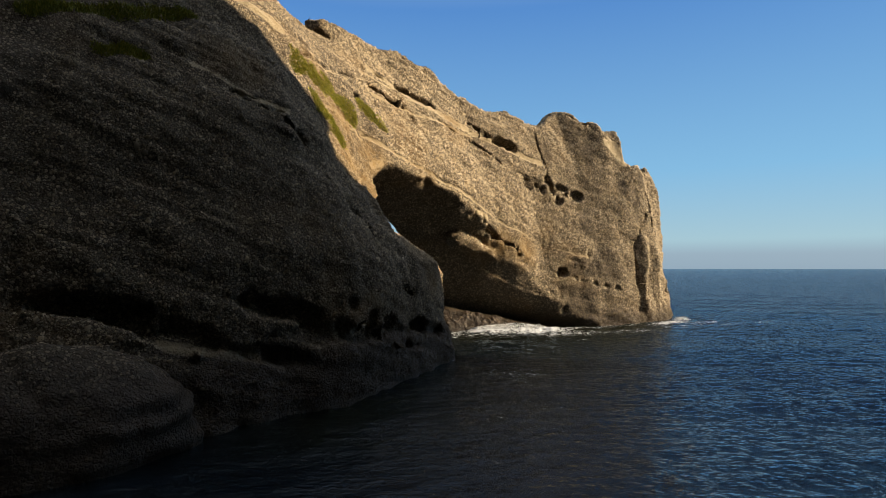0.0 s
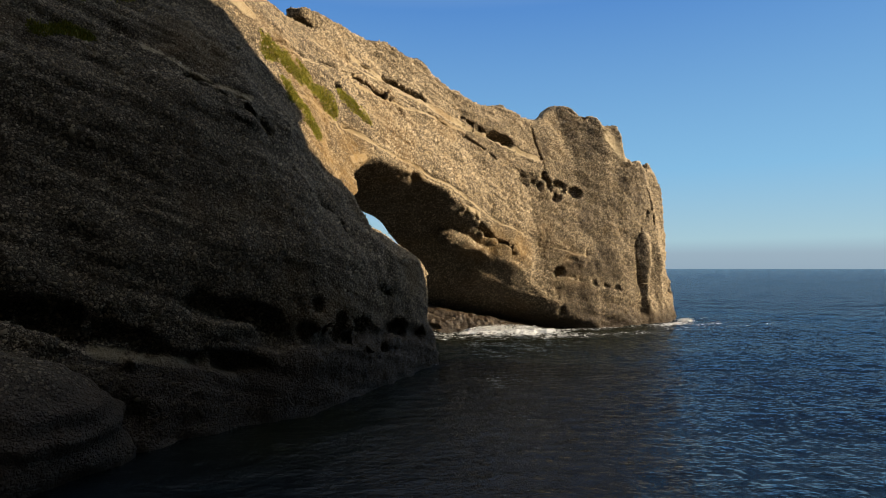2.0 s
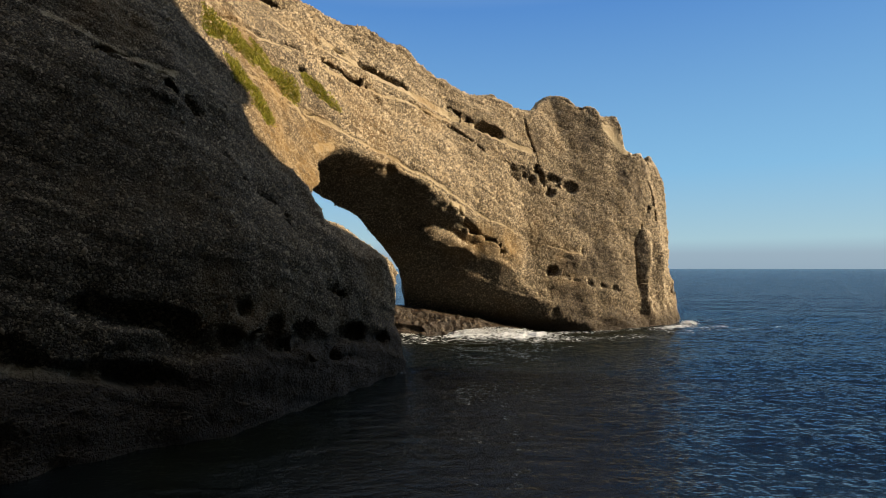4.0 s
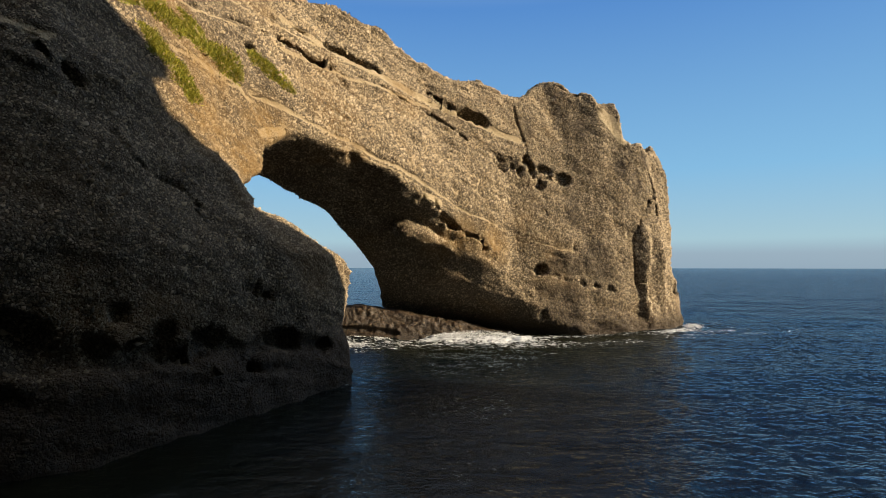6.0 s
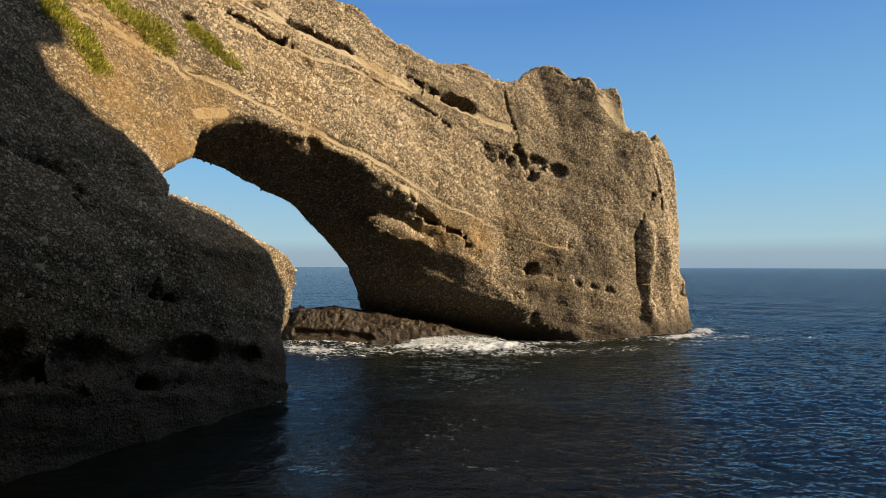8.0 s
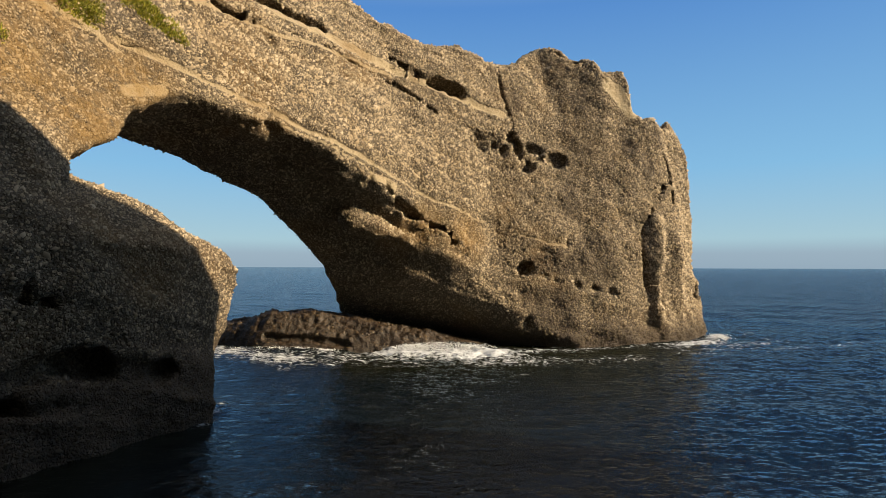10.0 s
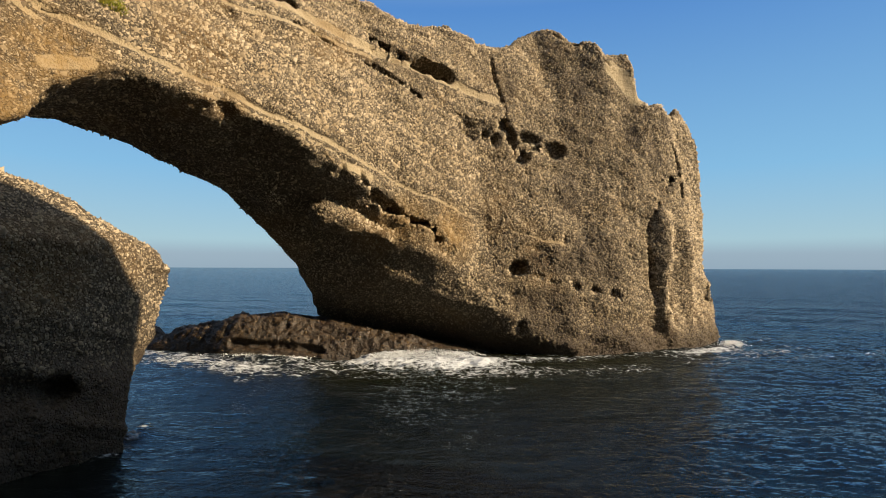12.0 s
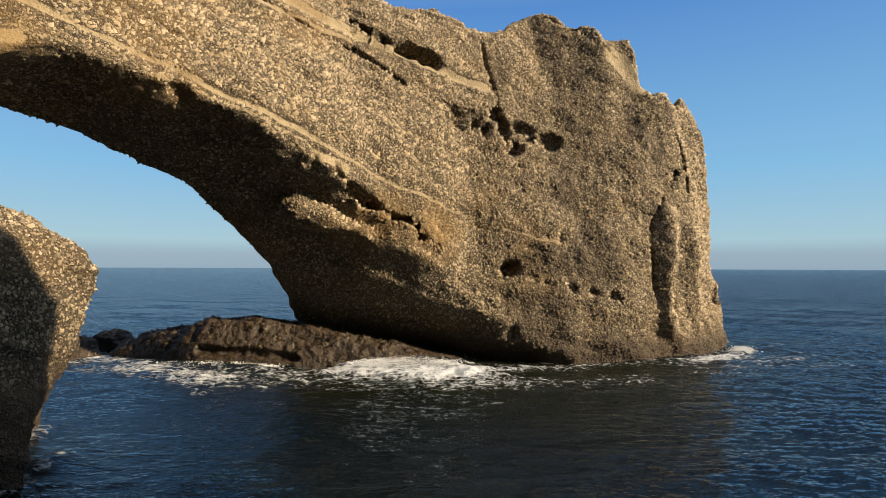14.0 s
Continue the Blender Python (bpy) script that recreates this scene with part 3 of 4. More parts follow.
# grassy ledges: points along each, a half width and a number of blades
GRASS = [([(-15.2, 53.2, 28.7), (-14.0, 54.4, 27.6), (-12.6, 55.6, 26.5)], 0.6, 1300), ([(-20.2, 40.6, 28.7), (-18.6, 43.3, 28.1), (-17.0, 47.3, 27.2), (-16.0, 50.0, 26.0)], 0.85, 3000),
         ([(-18.5, 40.9, 25.3), (-17.3, 42.2, 23.6), (-16.2, 42.6, 22.1)], 0.75, 1500), ([(-18.3, 45.5, 29.3), (-17.6, 47.4, 28.6)], 0.4, 500),
         ([(-29.8, 25.3, 23.6), (-29.1, 26.4, 24.1), (-28.1, 26.9, 23.9)], 0.4, 500), ([(-33.9, 24.1, 25.6), (-32.4, 26.1, 26.7), (-29.7, 28.7, 27.6), (-27.1, 32.3, 29.2)], 0.5, 1200)]


def flat(p, n=(0.69, -0.72, 0.05), share=0.8):
    """Places with most of their depth behind a face taken out; n: the way that the face looks."""
    n = np.array(n) / np.linalg.norm(n)
    return p - share * (p @ n)[:, None] * n


def along(p, pts):
    """The distance of each row of p from a chain of points."""
    best = np.full(len(p), 1e9)
    for a, b in zip(pts, pts[1:]):
        a, b = np.array(a), np.array(b)
        e, w = b - a, p - a
        h = np.clip(w @ e / (e @ e), 0, 1)
        best = np.minimum(best, ((w - h[:, None] * e) ** 2).sum(1))
    return np.sqrt(best)


def cut(p, d, rows, facing, dip, soft=0.25, sunk=0.15):
    """Hollows of the given rows cut out of d; facing: the face's outward way in plan, dip: fall along the beds in degrees."""
    n = np.array((*facing, 0.0))
    n /= np.linalg.norm(n)
    level = np.array((-n[1], n[0], 0.0))
    a = level * math.cos(radians(dip)) + np.array((0, 0, -math.sin(radians(dip))))
    b = np.cross(n, a)
    out = d.copy()
    for x, y, z, ha, hb, deep in rows:
        w = p - np.array((x, y, z)) + n * sunk * deep
        near = (w * w).sum(1) < (ha + hb + deep + 1.0) ** 2
        if not near.any():
            continue
        w = w[near] + 0.28 * min(1.0, ha, hb) * np.stack([vnoise(p[near], 0.9, 50 + i) for i in range(3)], 1)
        r = np.sqrt((w @ a / ha) ** 2 + (w @ b / hb) ** 2 + (w @ n / deep) ** 2)
        out[near] = smax(out[near], -(r - 1) * min(ha, hb, deep), soft)
    return out


def to_uv(p):
    x, y = p[:, 0] - UV_AT[0], p[:, 1] - UV_AT[1]
    return x * U_DIR[0] + y * U_DIR[1], x * V_DIR[0] + y * V_DIR[1]


def plan_distance(p):
    x, y, z = p.T
    zc = np.minimum(np.interp(z, LEVELS, np.arange(len(LEVELS))), len(LEVELS) - 1.001)
    i = zc.astype(int)
    w = zc - i
    w = w * w * (3 - 2 * w) * 0.35 + w * 0.65
    corners = []
    for j in range(PLANS.shape[1]):
        a, b = PLANS[i, j], PLANS[i + 1, j]
        corners.append((a[:, 0] + (b[:, 0] - a[:, 0]) * w, a[:, 1] + (b[:, 1] - a[:, 1]) * w))
    return polygon_distance(x, y, corners)


LOBE = [14.549, 0.408, 0.279, 52.138, 0.298]      # height, falls of its back, and its far side
FRONT, BACK = chaikin(ARCH_FRONT), chaikin(ARCH_BACK)


def rock(p, level):
    """The headland: below 0 inside."""
    x, y, z = p.T
    u, v = to_uv(p)
    side = plan_distance(p)
    top = np.where(x > 13, np.interp(x, BLOCK_X, BLOCK_Z), np.interp(u, CREST_U, CREST_Z))
    d = smax(side, (z - top) * 0.85, 1.0)
    w = np.clip(v / 11.5, -0.5, 1.0)
    hole = (1 - w) * polygon_distance(u, z, FRONT) + w * polygon_distance(u, z, BACK)
    hole = hole - 0.9 * np.maximum(v - 11.5, 0)
    d = smax(d, -hole, 0.5)
    bedded = z + BED[0] * x + BED[1] * y
    d = d + np.clip(1 - np.abs(hole) / 1.5, 0, 1) * 0.32 * vnoise(np.stack([bedded, 0.12 * u, 0.5 * v], 1), 0.8, 12)
    # the low lobe in front of the arch, its back sloping with the beds
    lobe = smax(side, (z - LOBE[0] + LOBE[1] * (x + 14.4) + LOBE[2] * np.maximum(y - 46.5, 0)) * 0.84, 1.2)
    lobe = smax(lobe, (y - LOBE[3] + LOBE[4] * (x + 6)) * 0.9, 1.5)
    d = smin(d, lobe, 0.5)
    # the overhanging slab on the crest, and the jutting rib of the outer face
    slab = np.maximum(np.maximum(0.9 * (-20.6 - u), u - 1.2), np.maximum(z - 40.0 + 0.03 * (u + 13), 38.9 - 0.42 * (u + 20.4) - z))
    slab = np.maximum(slab, np.maximum(8 + np.clip((u + 20) * 0.22, 0, 2.6) - v, v - 10.6 - np.clip((u + 18) * 0.6, 0, 6)))
    d = smin(d, slab, 0.35)
    rib = (along(p, [(32.4, 84.0, 14.5), (31.6, 81.9, 8.5), (31.5, 80.9, 3.0)]) - 1.0) * 0.9
    d = smin(d, rib, 1.1)
    # the lit shoulder inside the arch
    w = along(p, SHOULDER) - 1.5 + 0.25 * vnoise(p, 0.7, 13)
    d = smin(d, w, 0.5)
    # the pillar's inner foot leans over the water
    lean = -0.12 * (x - 6.9) - 0.72 * (y - 74.1) - 0.68 * (z - 7.8) - 0.12 * np.maximum(x - 7, 0)
    d = smax(d, np.minimum(np.minimum(lean, x + 9), np.minimum((11.6 - z) * 0.8, y - 66)), 0.5)
    d = d + 0.5 * vnoise(p, 0.16, 1) + 0.28 * vnoise(p, 0.4, 2)
    d = smax(d, 0.6 - along(p, UNDERCUT), 0.3)
    d = smax(d, 0.32 - along(p, CAP_GROOVE), 0.2)
    d = smax(d, 0.34 + 0.2 * vnoise(p, 0.6, 14) - along(p, NEAR_BED), 0.2)
    d = smax(d, 0.55 + 0.25 * vnoise(p, 0.5, 15) - along(p, SHORE_BED), 0.25)
    d = smax(d, 0.55 + 0.4 * vnoise(p, 0.6, 11) - along(p, NEAR_SLOT), 0.2)
    d = cut(p, d, HOLLOWS_UPPER, (0.69, -0.72), 17, 0.3, -0.55)
    d = cut(p, d, NOTCH, (0.55, -0.83), 33)
    d = cut(p, d, HOLES_ROW, (0.4, -0.92), 12)
    d = cut(p, d, HOLES_LOW, (0.2, -0.98), 12)
    d = cut(p, d, CAVES_NEAR, (0.85, -0.5), 10)
    d = cut(p, d, CAVES_SHORE, (0.66, -0.74), 10)
    q = flat(p, (0.4, -0.9, 0.15), 0.78)
    for pts, half in CRACKS[:4]:
        d = smax(d, half - along(q, flat(np.array(pts), (0.4, -0.9, 0.15), 0.78)), 0.12)
    for pts, half in CRACKS[4:]:
        d = smax(d, half - along(p, pts), 0.15)
    bed = z + BED[0] * x + BED[1] * y + 0.5 * vnoise(p, 0.1, 5)
    layered = np.clip(1.25 - x / 26, 0.4, 1)      # the outer end is worn smooth
    d = d + layered * (0.15 * vnoise(np.stack([bed, 0.05 * x, 0.05 * y], 1), 0.9, 7) + 0.10 * vnoise(np.stack([bed, 0.15 * x, 0.15 * y], 1), 2.4, 8))
    d = d + (1 - layered) * 0.5 * vnoise(p * (1, 1, 0.2), 0.42, 9)
    q = flat(p)
    for pts, half in SLOTS:
        d = smax(d, half * (1 + 0.5 * vnoise(p, 0.7, 16)) - along(q, flat(np.array(pts))), 0.12)
    for pts, half in SAND[:2]:
        d = d + 0.20 * np.clip(1.4 - along(q, flat(np.array(pts))) / half, 0, 1)
    if level:
        d = d + 0.13 * vnoise(p, 1.0, 3) + 0.07 * vnoise(p, 2.2, 4)
    return d


def ledge(p, level):
    """The low weedy ledge that lies in the arch."""
    x, y, z = p.T
    crest = np.interp(x, [-26, -23, -20, -17, -15, -12.5, -8, -4, 2, 6, 9, 13], [-1.5, 0.7, 2.5, 2.9, 3.0, 3.9, 3.7, 3.1, 2.2, 1.5, 0.9, -0.5])
    mid = np.interp(x, [-26, -20, -12, 0, 10], [80.0, 78.6, 76.6, 77.5, 77.5])
    half = np.interp(x, [-26, -22, -14, 0, 8], [0.6, 2.2, 4.0, 4.0, 2.5])
    r = np.clip(np.abs(y - mid) / half, 0, 1.4)
    d = (z - crest * (1 - r ** 2.6) + 1.5 * (r > 1) * (r - 1)) * 0.55
    d = d + 0.2 * vnoise(p, 0.35, 61) + 0.15 * vnoise(p * (0.5, 1, 1), 0.8, 62)
    d = smax(d, 0.45 - along(p, [(-12.0, 73.4, 1.3), (-7.0, 73.6, 1.1), (-3.5, 73.7, 0.7)]), 0.3)
    if level:
        d = d + 0.12 * vnoise(p, 1.9, 63) + 0.05 * vnoise(p, 4, 64)
    return d


def sand_and_stain(co):
    wob = co + 0.16 * np.stack([vnoise(co, 0.7, 70 + i) for i in range(3)], 1)
    sand = np.zeros(len(co))
    for pts, half in SAND:
        sand = np.maximum(sand, np.clip(1.5 - along(flat(wob), flat(np.array(pts))) / half, 0, 1) * (along(wob, pts) < 3.5))
    sand = sand * np.clip(0.95 + 0.7 * vnoise(co, 0.3, 75), 0, 1)
    stain = np.zeros(len(co))
    for x, y, z, w, h in STAINS:
        r = np.sqrt(((wob[:, 0] - x) / w) ** 2 + ((wob[:, 1] - y) / 2.5) ** 2 + ((wob[:, 2] - z) / h) ** 2)
        stain = np.maximum(stain, np.clip(1.5 - r, 0, 1))
    moss = np.zeros(len(co))
    for pts, half, _ in GRASS:
        moss = np.maximum(moss, np.clip(1.4 - along(wob, pts) / half, 0, 1))
    ochre = np.zeros(len(co))
    for x, y, z, r in OCHRE:
        ochre = np.maximum(ochre, np.clip(1.3 - np.linalg.norm(co - (x, y, z), axis=1) / r, 0, 1))
    return sand, stain, moss, ochre


def with_values(me, **values):
    for name, v in values.items():
        me.attributes.new(name, "FLOAT", "POINT").data.foreach_set("value", v.astype(np.float32))
    return me


co, quads = surface(rock, (-52, 4, -3), (44, 110, 50), 0.85, 2)
sand, stain, moss, ochre = sand_and_stain(co)
ROCK_CO, ROCK_QUADS, ROCK_SAND, ROCK_STAIN, ROCK_OCHRE = co, quads, sand, stain, ochre
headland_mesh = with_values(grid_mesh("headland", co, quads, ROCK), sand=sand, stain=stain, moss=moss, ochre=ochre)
headland = tagged(new("headland", headland_mesh), "tan conglomerate sea cliff with a natural arch, dark wet foot", "sea cliff", kind="structure")


co, quads = surface(ledge, (-28, 69, -1.5), (14, 85, 6), 0.5, 2)
LEDGE_CO, LEDGE_QUADS = co, quads
tagged(new("rock_ledge", grid_mesh("rock_ledge", co, quads, WEEDY)), "low dark brown weed-covered rock ledge awash under the arch", "rock")


def shore_rock(p, level):
    x, y, z = p.T
    a, b = (x + 27.05) * 0.831 + (y - 16.2) * 0.556, -(x + 27.05) * 0.556 + (y - 16.2) * 0.831
    d = (np.sqrt((a / 6.3) ** 2 + (b / 3.1) ** 2 + (z / 5.83) ** 2) - 1) * 3.1
    d = d + 0.35 * vnoise(p, 0.35, 65) + 0.18 * vnoise(p * (0.4, 0.4, 1.6), 1.0, 66)
    return d + (0.09 * vnoise(p, 1.8, 67) if level else 0)


co, quads = surface(shore_rock, (-36, 9, -1.5), (-19, 24, 7.5), 0.6, 2)
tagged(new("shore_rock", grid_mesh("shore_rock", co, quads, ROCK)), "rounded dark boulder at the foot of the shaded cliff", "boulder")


def spray(name, at, along_to, high, count, seed):
    """White droplets thrown up where a wave breaks on the rock."""
    rng = np.random.default_rng(seed)
    t = rng.random((count, 1))
    c = np.array(at) + (np.array(along_to) - np.array(at)) * t + rng.standard_normal((count, 3)) * (0.5, 0.5, 0)
    lift = high * rng.random((count, 1)) ** 2.2 * (0.4 + 0.6 * np.sin(np.pi * t) * (0.6 + 0.4 * np.sin(t * 31)))
    c = c + lift * (0, 0, 1)
    r = (0.008 + 0.028 * rng.random((count, 1)) ** 2)
    four = np.stack([c + r * np.array(o) for o in ((1, 1, 1), (1, -1, -1), (-1, 1, -1), (-1, -1, 1))], 1)
    tris = (np.array([(0, 1, 2), (0, 3, 1), (0, 2, 3), (1, 3, 2)])[None] + 4 * np.arange(count)[:, None, None]).reshape(-1, 3)
    SPRAYS.append((name, four.reshape(-1, 3), tris))


SPRAYS = []
spray("sea_spray", (2.5, 73.2, 0.3), (11.0, 73.8, 0.3), 0.8, 9000, 3)
spray("sea_spray", (39.6, 84.8, 0.1), (41.2, 87.4, 0.1), 0.6, 4000, 4)
spray("sea_spray", (-15.0, 72.3, 0.2), (-5.0, 72.4, 0.1), 0.4, 6000, 6)


# ---- cobbles standing proud of the conglomerate ----
def tri_mesh(name, co, tris, material, smooth=True):
    me = bpy.data.meshes.new(name)
    me.vertices.add(len(co))
    me.vertices.foreach_set("co", co.astype(np.float32).ravel())
    me.loops.add(tris.size)
    me.loops.foreach_set("vertex_index", tris.astype(np.int32).ravel())
    me.polygons.add(len(tris))
    me.polygons.foreach_set("loop_start", np.arange(0, tris.size, 3, dtype=np.int32))
    me.polygons.foreach_set("use_smooth", np.full(len(tris), smooth))
    me.update(calc_edges=True)
    me.materials.append(material)
    return me


def on_faces(co, quads, keep, count, rng):
    """Random places on the kept quads, and the normals there."""
    q = quads[keep]
    a, b, c, d = (co[q[:, i]] for i in range(4))
    n = np.cross(c - a, d - b)
    area = np.linalg.norm(n, axis=1)
    pick = rng.choice(len(q), count, p=area / area.sum())
    s, t = rng.random((2, count, 1))
    place = (a[pick] * (1 - s) + b[pick] * s) * (1 - t) + (d[pick] * (1 - s) + c[pick] * s) * t
    return place, n[pick] / np.maximum(area[pick], 1e-9)[:, None], q[pick, 0]


def stones(name, place, n, size, rng, material):
    """Low rounded stones set into a surface."""
    m = len(place)
    r = np.clip(size * np.exp(0.45 * rng.standard_normal(m)), 0.03, 0.20)
    t1 = np.cross(n, rng.standard_normal((m, 3)))
    t1 /= np.linalg.norm(t1, axis=1)[:, None] + 1e-9
    t2 = np.cross(n, t1)
    long = 1.0 + 0.8 * rng.random((m, 1))
    tall = 0.9 + 0.8 * rng.random((m, 1))
    rr = r[:, None]
    c = place - n * rr * 0.25
    six = np.stack([c + t1 * rr * long, c + t2 * rr, c - t1 * rr * long, c - t2 * rr, c + n * rr * (0.25 + tall)], 1)
    six += 0.16 * rr[:, None] * rng.standard_normal(six.shape)
    tris = np.array([(0, 1, 4), (1, 2, 4), (2, 3, 4), (3, 0, 4)])
    tris = (tris[None] + 5 * np.arange(m)[:, None, None]).reshape(-1, 3)
    return tri_mesh(name, six.reshape(-1, 3), tris, material)


def cobbles(count):
    rng = np.random.default_rng(5)
    mid = ROCK_CO[ROCK_QUADS].mean(1)
    u, v = to_uv(mid)
    q = ROCK_QUADS
    n = np.cross(ROCK_CO[q[:, 2]] - ROCK_CO[q[:, 0]], ROCK_CO[q[:, 3]] - ROCK_CO[q[:, 1]])
    n /= np.linalg.norm(n, axis=1)[:, None] + 1e-9
    keep = (n @ np.array((0.45, -0.85, -0.1)) > -0.25) & (mid[:, 2] > 0.3) & (mid[:, 0] > -32) & (v < 12) & (mid[:, 1] < 96)
    place, n, first = on_faces(ROCK_CO, ROCK_QUADS, keep, count, rng)
    ok = (ROCK_SAND[first] < 0.35) & ((n[:, 2] > -0.25) | (rng.random(len(n)) < 0.15))
    place, n, first = place[ok], n[ok], first[ok]
    me = stones("cobbles", place, n, np.where(place[:, 1] < 55, 0.043, 0.070), rng, COBBLE)
    with_values(me, stain=np.repeat(ROCK_STAIN[first], 5), ochre=np.repeat(ROCK_OCHRE[first], 5))
    return tagged(new("cobbles", me), "grey and tan cobbles embedded in the cliff face", "cobbles", kind="stuff")


cobbles(200000)


def mussels(count):
    rng = np.random.default_rng(15)
    c = LEDGE_CO[LEDGE_QUADS]
    place, n, _ = on_faces(LEDGE_CO, LEDGE_QUADS, c[:, :, 2].mean(1) > 0.0, count, rng)
    me = stones("mussels", place, n, 0.055, rng, MUSSEL)
    return tagged(new("mussels", me), "dark mussels and weed clumps crusting the low ledge", "mussels", kind="stuff")


mussels(30000)


# ---- grass on the bedding ledges ----
def grass_patch(pts, half, count, seed):
    rng = np.random.default_rng(seed)
    near = along(ROCK_CO[ROCK_QUADS[:, 0]], pts) < half * 2.6
    if not near.any():
        return
    place, n, _ = on_faces(ROCK_CO, ROCK_QUADS, near, count * 14, rng)
    d = along(place, pts) / half
    ok = d < 0.5 + 1.2 * rng.random(len(d)) + 0.6 * vnoise(place, 1.2, 9)
    place, n = place[ok], n[ok]
    m = len(place)
    side = rng.standard_normal((m, 3)) * (1, 1, 0.2)
    side /= np.linalg.norm(side, axis=1)[:, None]
    tall = (0.06 + 0.16 * rng.random((m, 1)))
    tip = place + n * tall * 0.6 + np.array((0, 0, 1)) * tall * 0.35 + 0.10 * rng.standard_normal((m, 3))
    co = np.stack([place - side * 0.055 - n * 0.03, place + side * 0.055 - n * 0.03, tip], 1).reshape(-1, 3)
    me = tri_mesh("grass", co, np.arange(3 * m).reshape(-1, 3), GRASS_MAT, False)
    tagged(new("grass", me), "yellow-green grass patch clinging to a rock ledge", "grass", kind="stuff")


for i, (pts, half, count) in enumerate(GRASS):
    grass_patch(pts, half, count, 80 + i)


# ---- the unseen neighbouring cliff that shades the near side ----
# profile fitted to the cast shadow's edge; heights beyond it raised to block sky
SHADE_P = [-110, -40, 0, 22, 28, 30, 31, 31.8, 33, 34.6, 35.4, 36.4, 38, 41, 43.4, 44.2, 44.7, 46, 47.5]
SHADE_Z = [130, 130, 120, 82, 64.3, 60.5, 57.5, 51.0, 48.4, 47.2, 46.2, 44.6, 42.8, 39.5, 36.4, 33, 31, 15, 0]


def shading_cliff(p, level):
    x, y, z = p.T
    k = x * to_sun.x / math.cos(radians(SUN_EL)) + y * to_sun.y / math.cos(radians(SUN_EL))
    q = -x * to_sun.y / math.cos(radians(SUN_EL)) + y * to_sun.x / math.cos(radians(SUN_EL))
    inward = 0.7 * np.maximum(0, 5 - q)       # bent in behind, unseen, to keep sky light off the near cliff
    d = smax(np.abs(k - 47 + inward) - 11.5, (z - np.interp(q, SHADE_P, SHADE_Z) + 0.5 * np.abs(k - 38 + inward)) * 0.5, 1.5)
    d = np.maximum(d, -70 - q)
    # an added wall behind, out of view, that blocks more of the sky
    added_bay = np.maximum(smax(np.abs(q + 40) - 10, (z - 120 + 0.5 * np.abs(q + 40)) * 0.5, 1.5), np.abs(k + 30) - 75)
    d = np.minimum(d, added_bay)
    d = np.minimum(d, along(np.stack([k, q, z], 1), [(38, 27, 56.5), (38, 33.2, 52.6)]) - 2.0)      # a nose added to shape the shadow's edge
    return d + 0.5 * vnoise(p, 0.12, 41)


co, quads = surface(shading_cliff, (-130, -120, -4), (100, 60, 134), 2.0, 0)
tagged(new("neighbouring_cliff", grid_mesh("neighbouring_cliff", co, quads, ROCK)), "tall unseen conglomerate cliff that shades the near rock, with added sky-blocking walls", "sea cliff", kind="structure")


for name, c, tris in SPRAYS:
    tagged(new(name, tri_mesh(name, c, tris, FOAM)), "white spray thrown up by a breaking wave", "spray", kind="stuff")


# ---- the sea ----
# broken water: from, to, half width, strength
WASH = [(-25, 76.0, -17, 71.5, 3.6, 1.2), (-18, 71.0, -8, 68.0, 4.4, 1.38), (-8, 68.2, 2, 69.6, 5.0, 1.15), (2, 71.2, 12, 71.8, 4.0, 1.45), (12, 72.8, 21, 74.4, 2.6, 1.15), (21, 75.2, 31, 78.2, 1.8, 1.05),
        (31, 78.4, 38.5, 83.0, 2.3, 1.2), (38.5, 83.4, 41.6, 87.5, 1.2, 1.2), (42.5, 88.0, 48, 92.0, 0.5, 1.0), (1, 73.4, 12.5, 74.2, 1.8, 1.2), (-6, 65.0, 28, 69.5, 3.2, 0.76), (13.2, 61.5, 15.2, 62, 0.7, 0.85), (-5.4, 44.5, -6.0, 49.5, 0.6, 0.8),
        (20, 65.5, 25, 66.3, 0.5, 0.75), (40, 76, 56, 83, 3.0, 0.46), (-10.5, 35.5, -8.6, 40, 0.5, 0.7), (30, 61.5, 33, 61, 0.5, 0.72), (32, 72, 46, 86, 4.5, 0.60), (44, 66, 52, 68, 1.2, 0.5)]


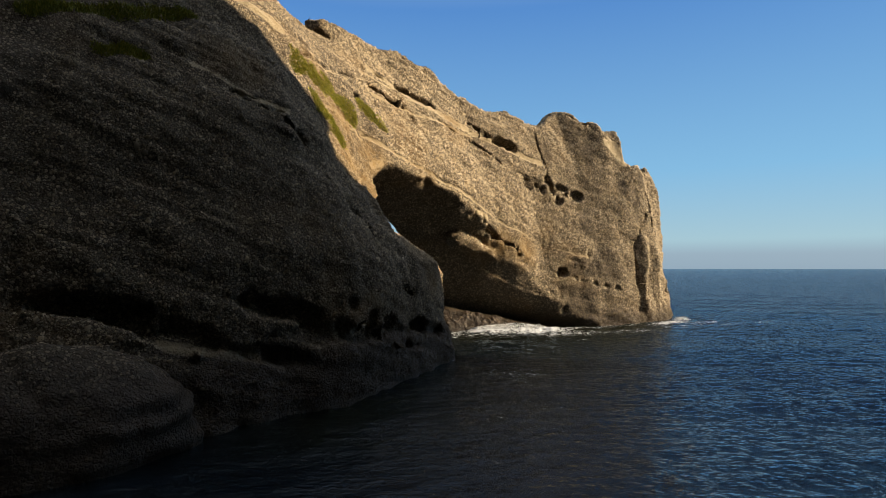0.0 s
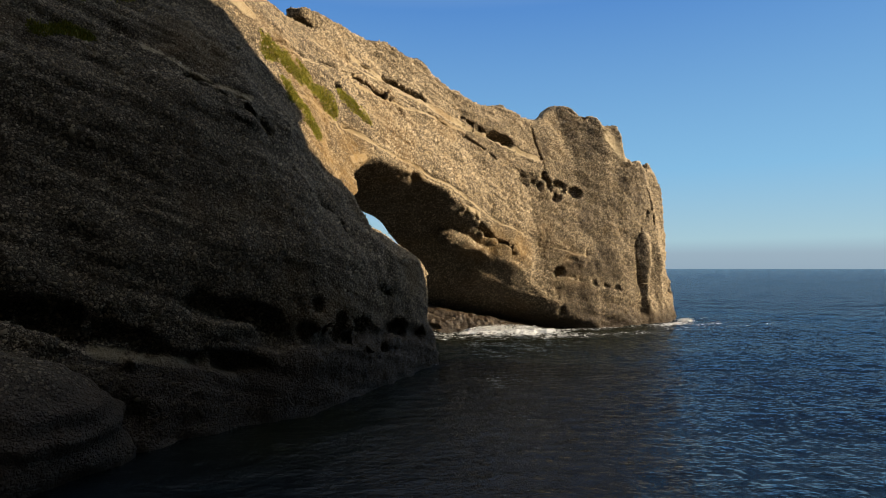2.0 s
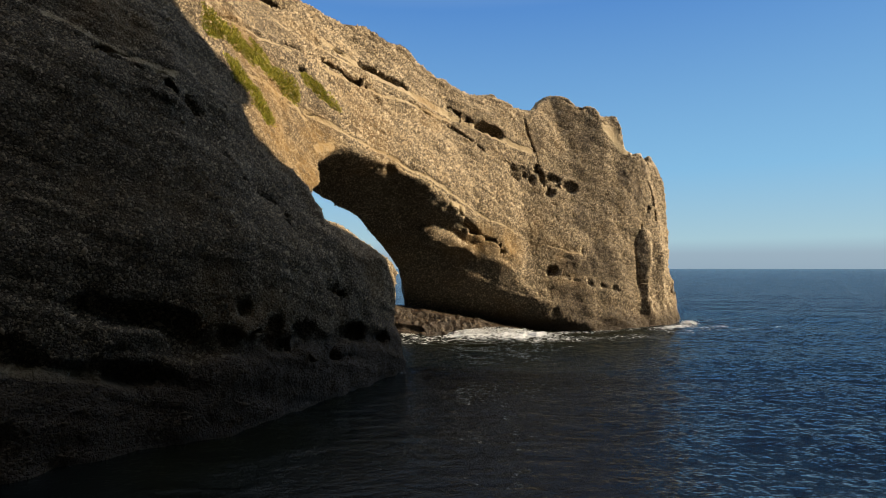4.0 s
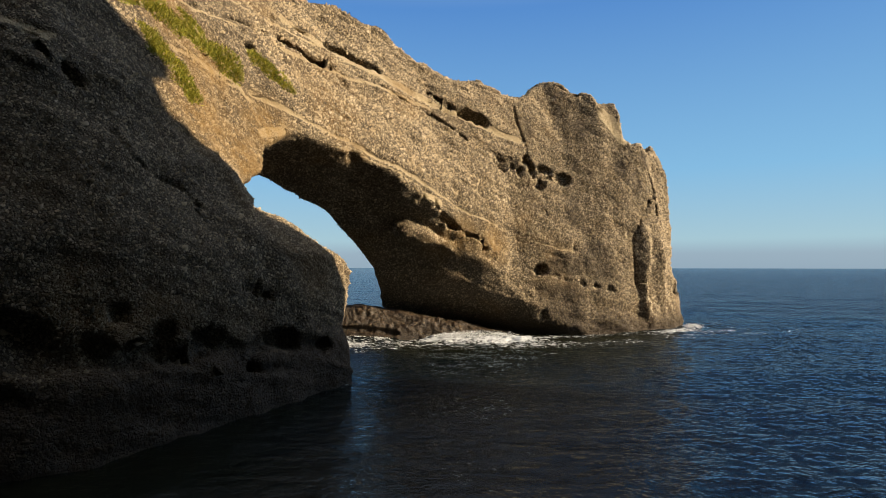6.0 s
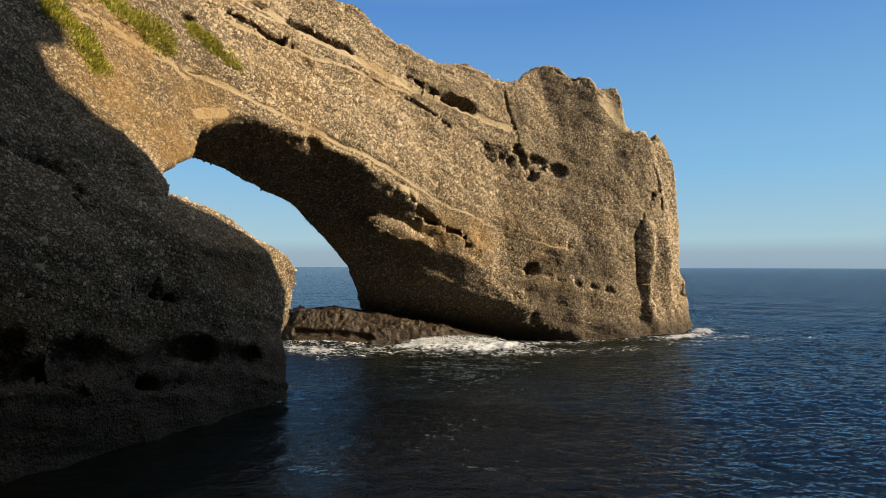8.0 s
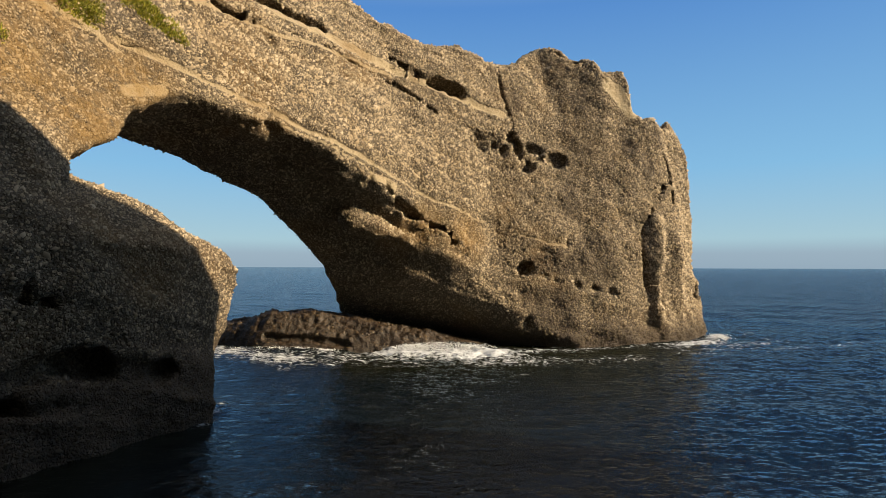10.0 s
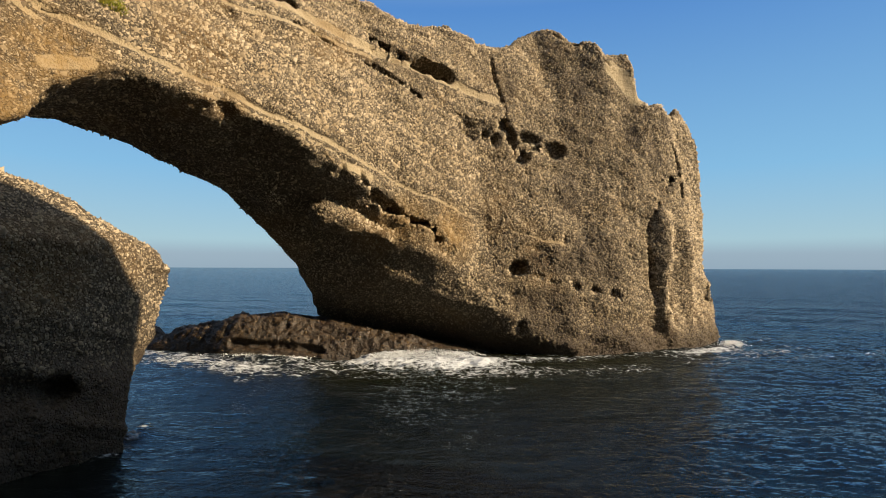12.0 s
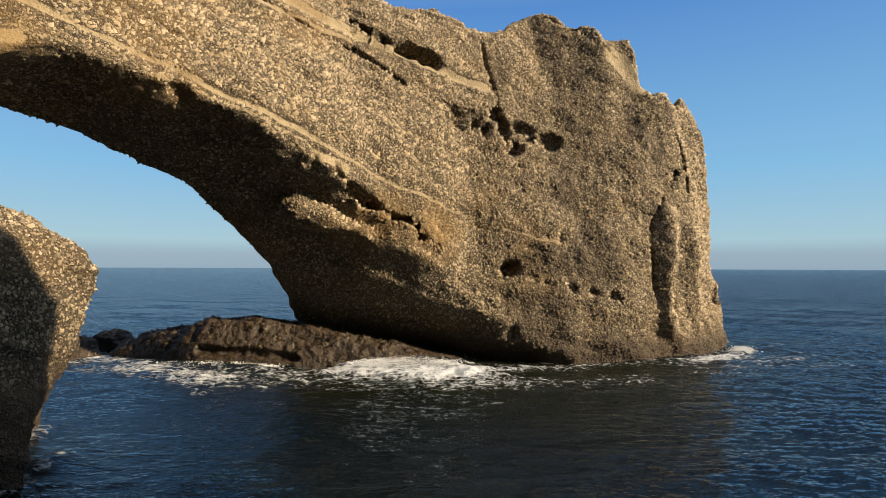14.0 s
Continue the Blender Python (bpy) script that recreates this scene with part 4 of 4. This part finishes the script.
def sea():
    rings = np.concatenate([np.arange(0.02, 48, 0.22), np.arange(48, 78, 0.42), 78 * 1.055 ** np.arange(0, 77)])
    turns = 840
    a = np.linspace(0, 2 * np.pi, turns, endpoint=False)
    x = (8 + rings[:, None] * np.cos(a)).ravel()
    y = (52 + rings[:, None] * np.sin(a)).ravel()
    p = np.stack([x, y, 0 * x], 1)
    near = np.repeat(np.clip(1.4 - rings / 160, 0, 1), turns)
    d = np.full(len(x), 50.0)
    at = np.hypot(x - 8, y - 52) < 110
    q = p[at].copy()
    q[:, 2] = 0.3
    d[at] = rock(q, 0)
    mid = np.interp(x, [-26, -20, -12, 0, 10], [80.0, 78.6, 76.6, 77.5, 77.5])
    d = np.minimum(d, np.where((x > -26) & (x < 8), np.abs(y - mid) - 3.8, 50))
    foam = np.clip(0.75 - d / 2.0, 0, 0.62)
    foam[y < 45] *= 0.55
    for x0, y0, x1, y1, half, strong in WASH:
        foam = np.maximum(foam, (0.86 * strong if strong < 1.4 else strong) * np.exp(-(along(p, [(x0, y0, 0), (x1, y1, 0)]) / half) ** 2))
    foam = foam * (0.78 + 0.34 * vnoise(p, 0.16, 31) + 0.2 * vnoise(p * (0.5, 1, 1), 0.5, 32))
    # where the water takes the shallows' olive and the painted cliff reflection
    shoal_reflection = np.clip(1 - np.minimum(d, along(p, [(-8, 70, 0), (10, 70, 0), (24, 73, 0)])) / 26.0, 0, 1) * np.clip(0.75 + 0.5 * vnoise(p, 0.09, 34), 0, 1)
    def chop(scale, seed, stretch=0.6):
        """Short waves with narrow crests."""
        bend = 0.35 / scale * np.stack([vnoise(p, 0.6 * scale, seed + 1), vnoise(p, 0.6 * scale, seed + 2), 0 * x], 1)
        return 1 - 2 * np.abs(vnoise((p + bend) * (stretch, 1, 1), scale, seed)) ** 0.8

    open_sea = np.interp(x - 0.35 * (y - 40), [2, 30], [0.5, 1.0])      # calmer in the lee of the headland
    swell = 0.22 * vnoise(p * (0.5, 1, 1), 0.14, 21) + open_sea * (0.10 * chop(0.26, 22) + 0.075 * chop(0.6, 42) + 0.045 * chop(1.3, 45, 0.7) + 0.018 * chop(2.6, 48, 0.75))
    up = 0.8 * np.exp(-(along(p, [(2.5, 74.6, 0), (10, 75.2, 0)]) / 2.0) ** 2) + 0.3 * np.exp(-(along(p, [(39.8, 84.8, 0), (41.2, 87.5, 0)]) / 0.9) ** 2) + 0.35 * np.exp(-(along(p, [(-14, 71.8, 0), (-4, 71.6, 0)]) / 1.2) ** 2)
    z = swell * near + np.clip(foam, 0, 1) * (0.12 + 0.22 * vnoise(p, 0.9, 35) + 0.10 * vnoise(p, 2.1, 36)) + up * (0.8 + 0.4 * vnoise(p, 1.3, 37))
    i = np.arange((len(rings) - 1) * turns).reshape(-1, turns)
    quads = np.stack([i, i + turns, np.roll(i, -1, 1) + turns, np.roll(i, -1, 1)], 2).reshape(-1, 4)
    me = with_values(grid_mesh("water", np.stack([x, y, z], 1), quads, WATER), foam=foam, shoal_reflection=shoal_reflection, chop=open_sea)
    return tagged(new("water", me), "deep blue sea with wind ripples and white wash", "sea", kind="structure")


sea()
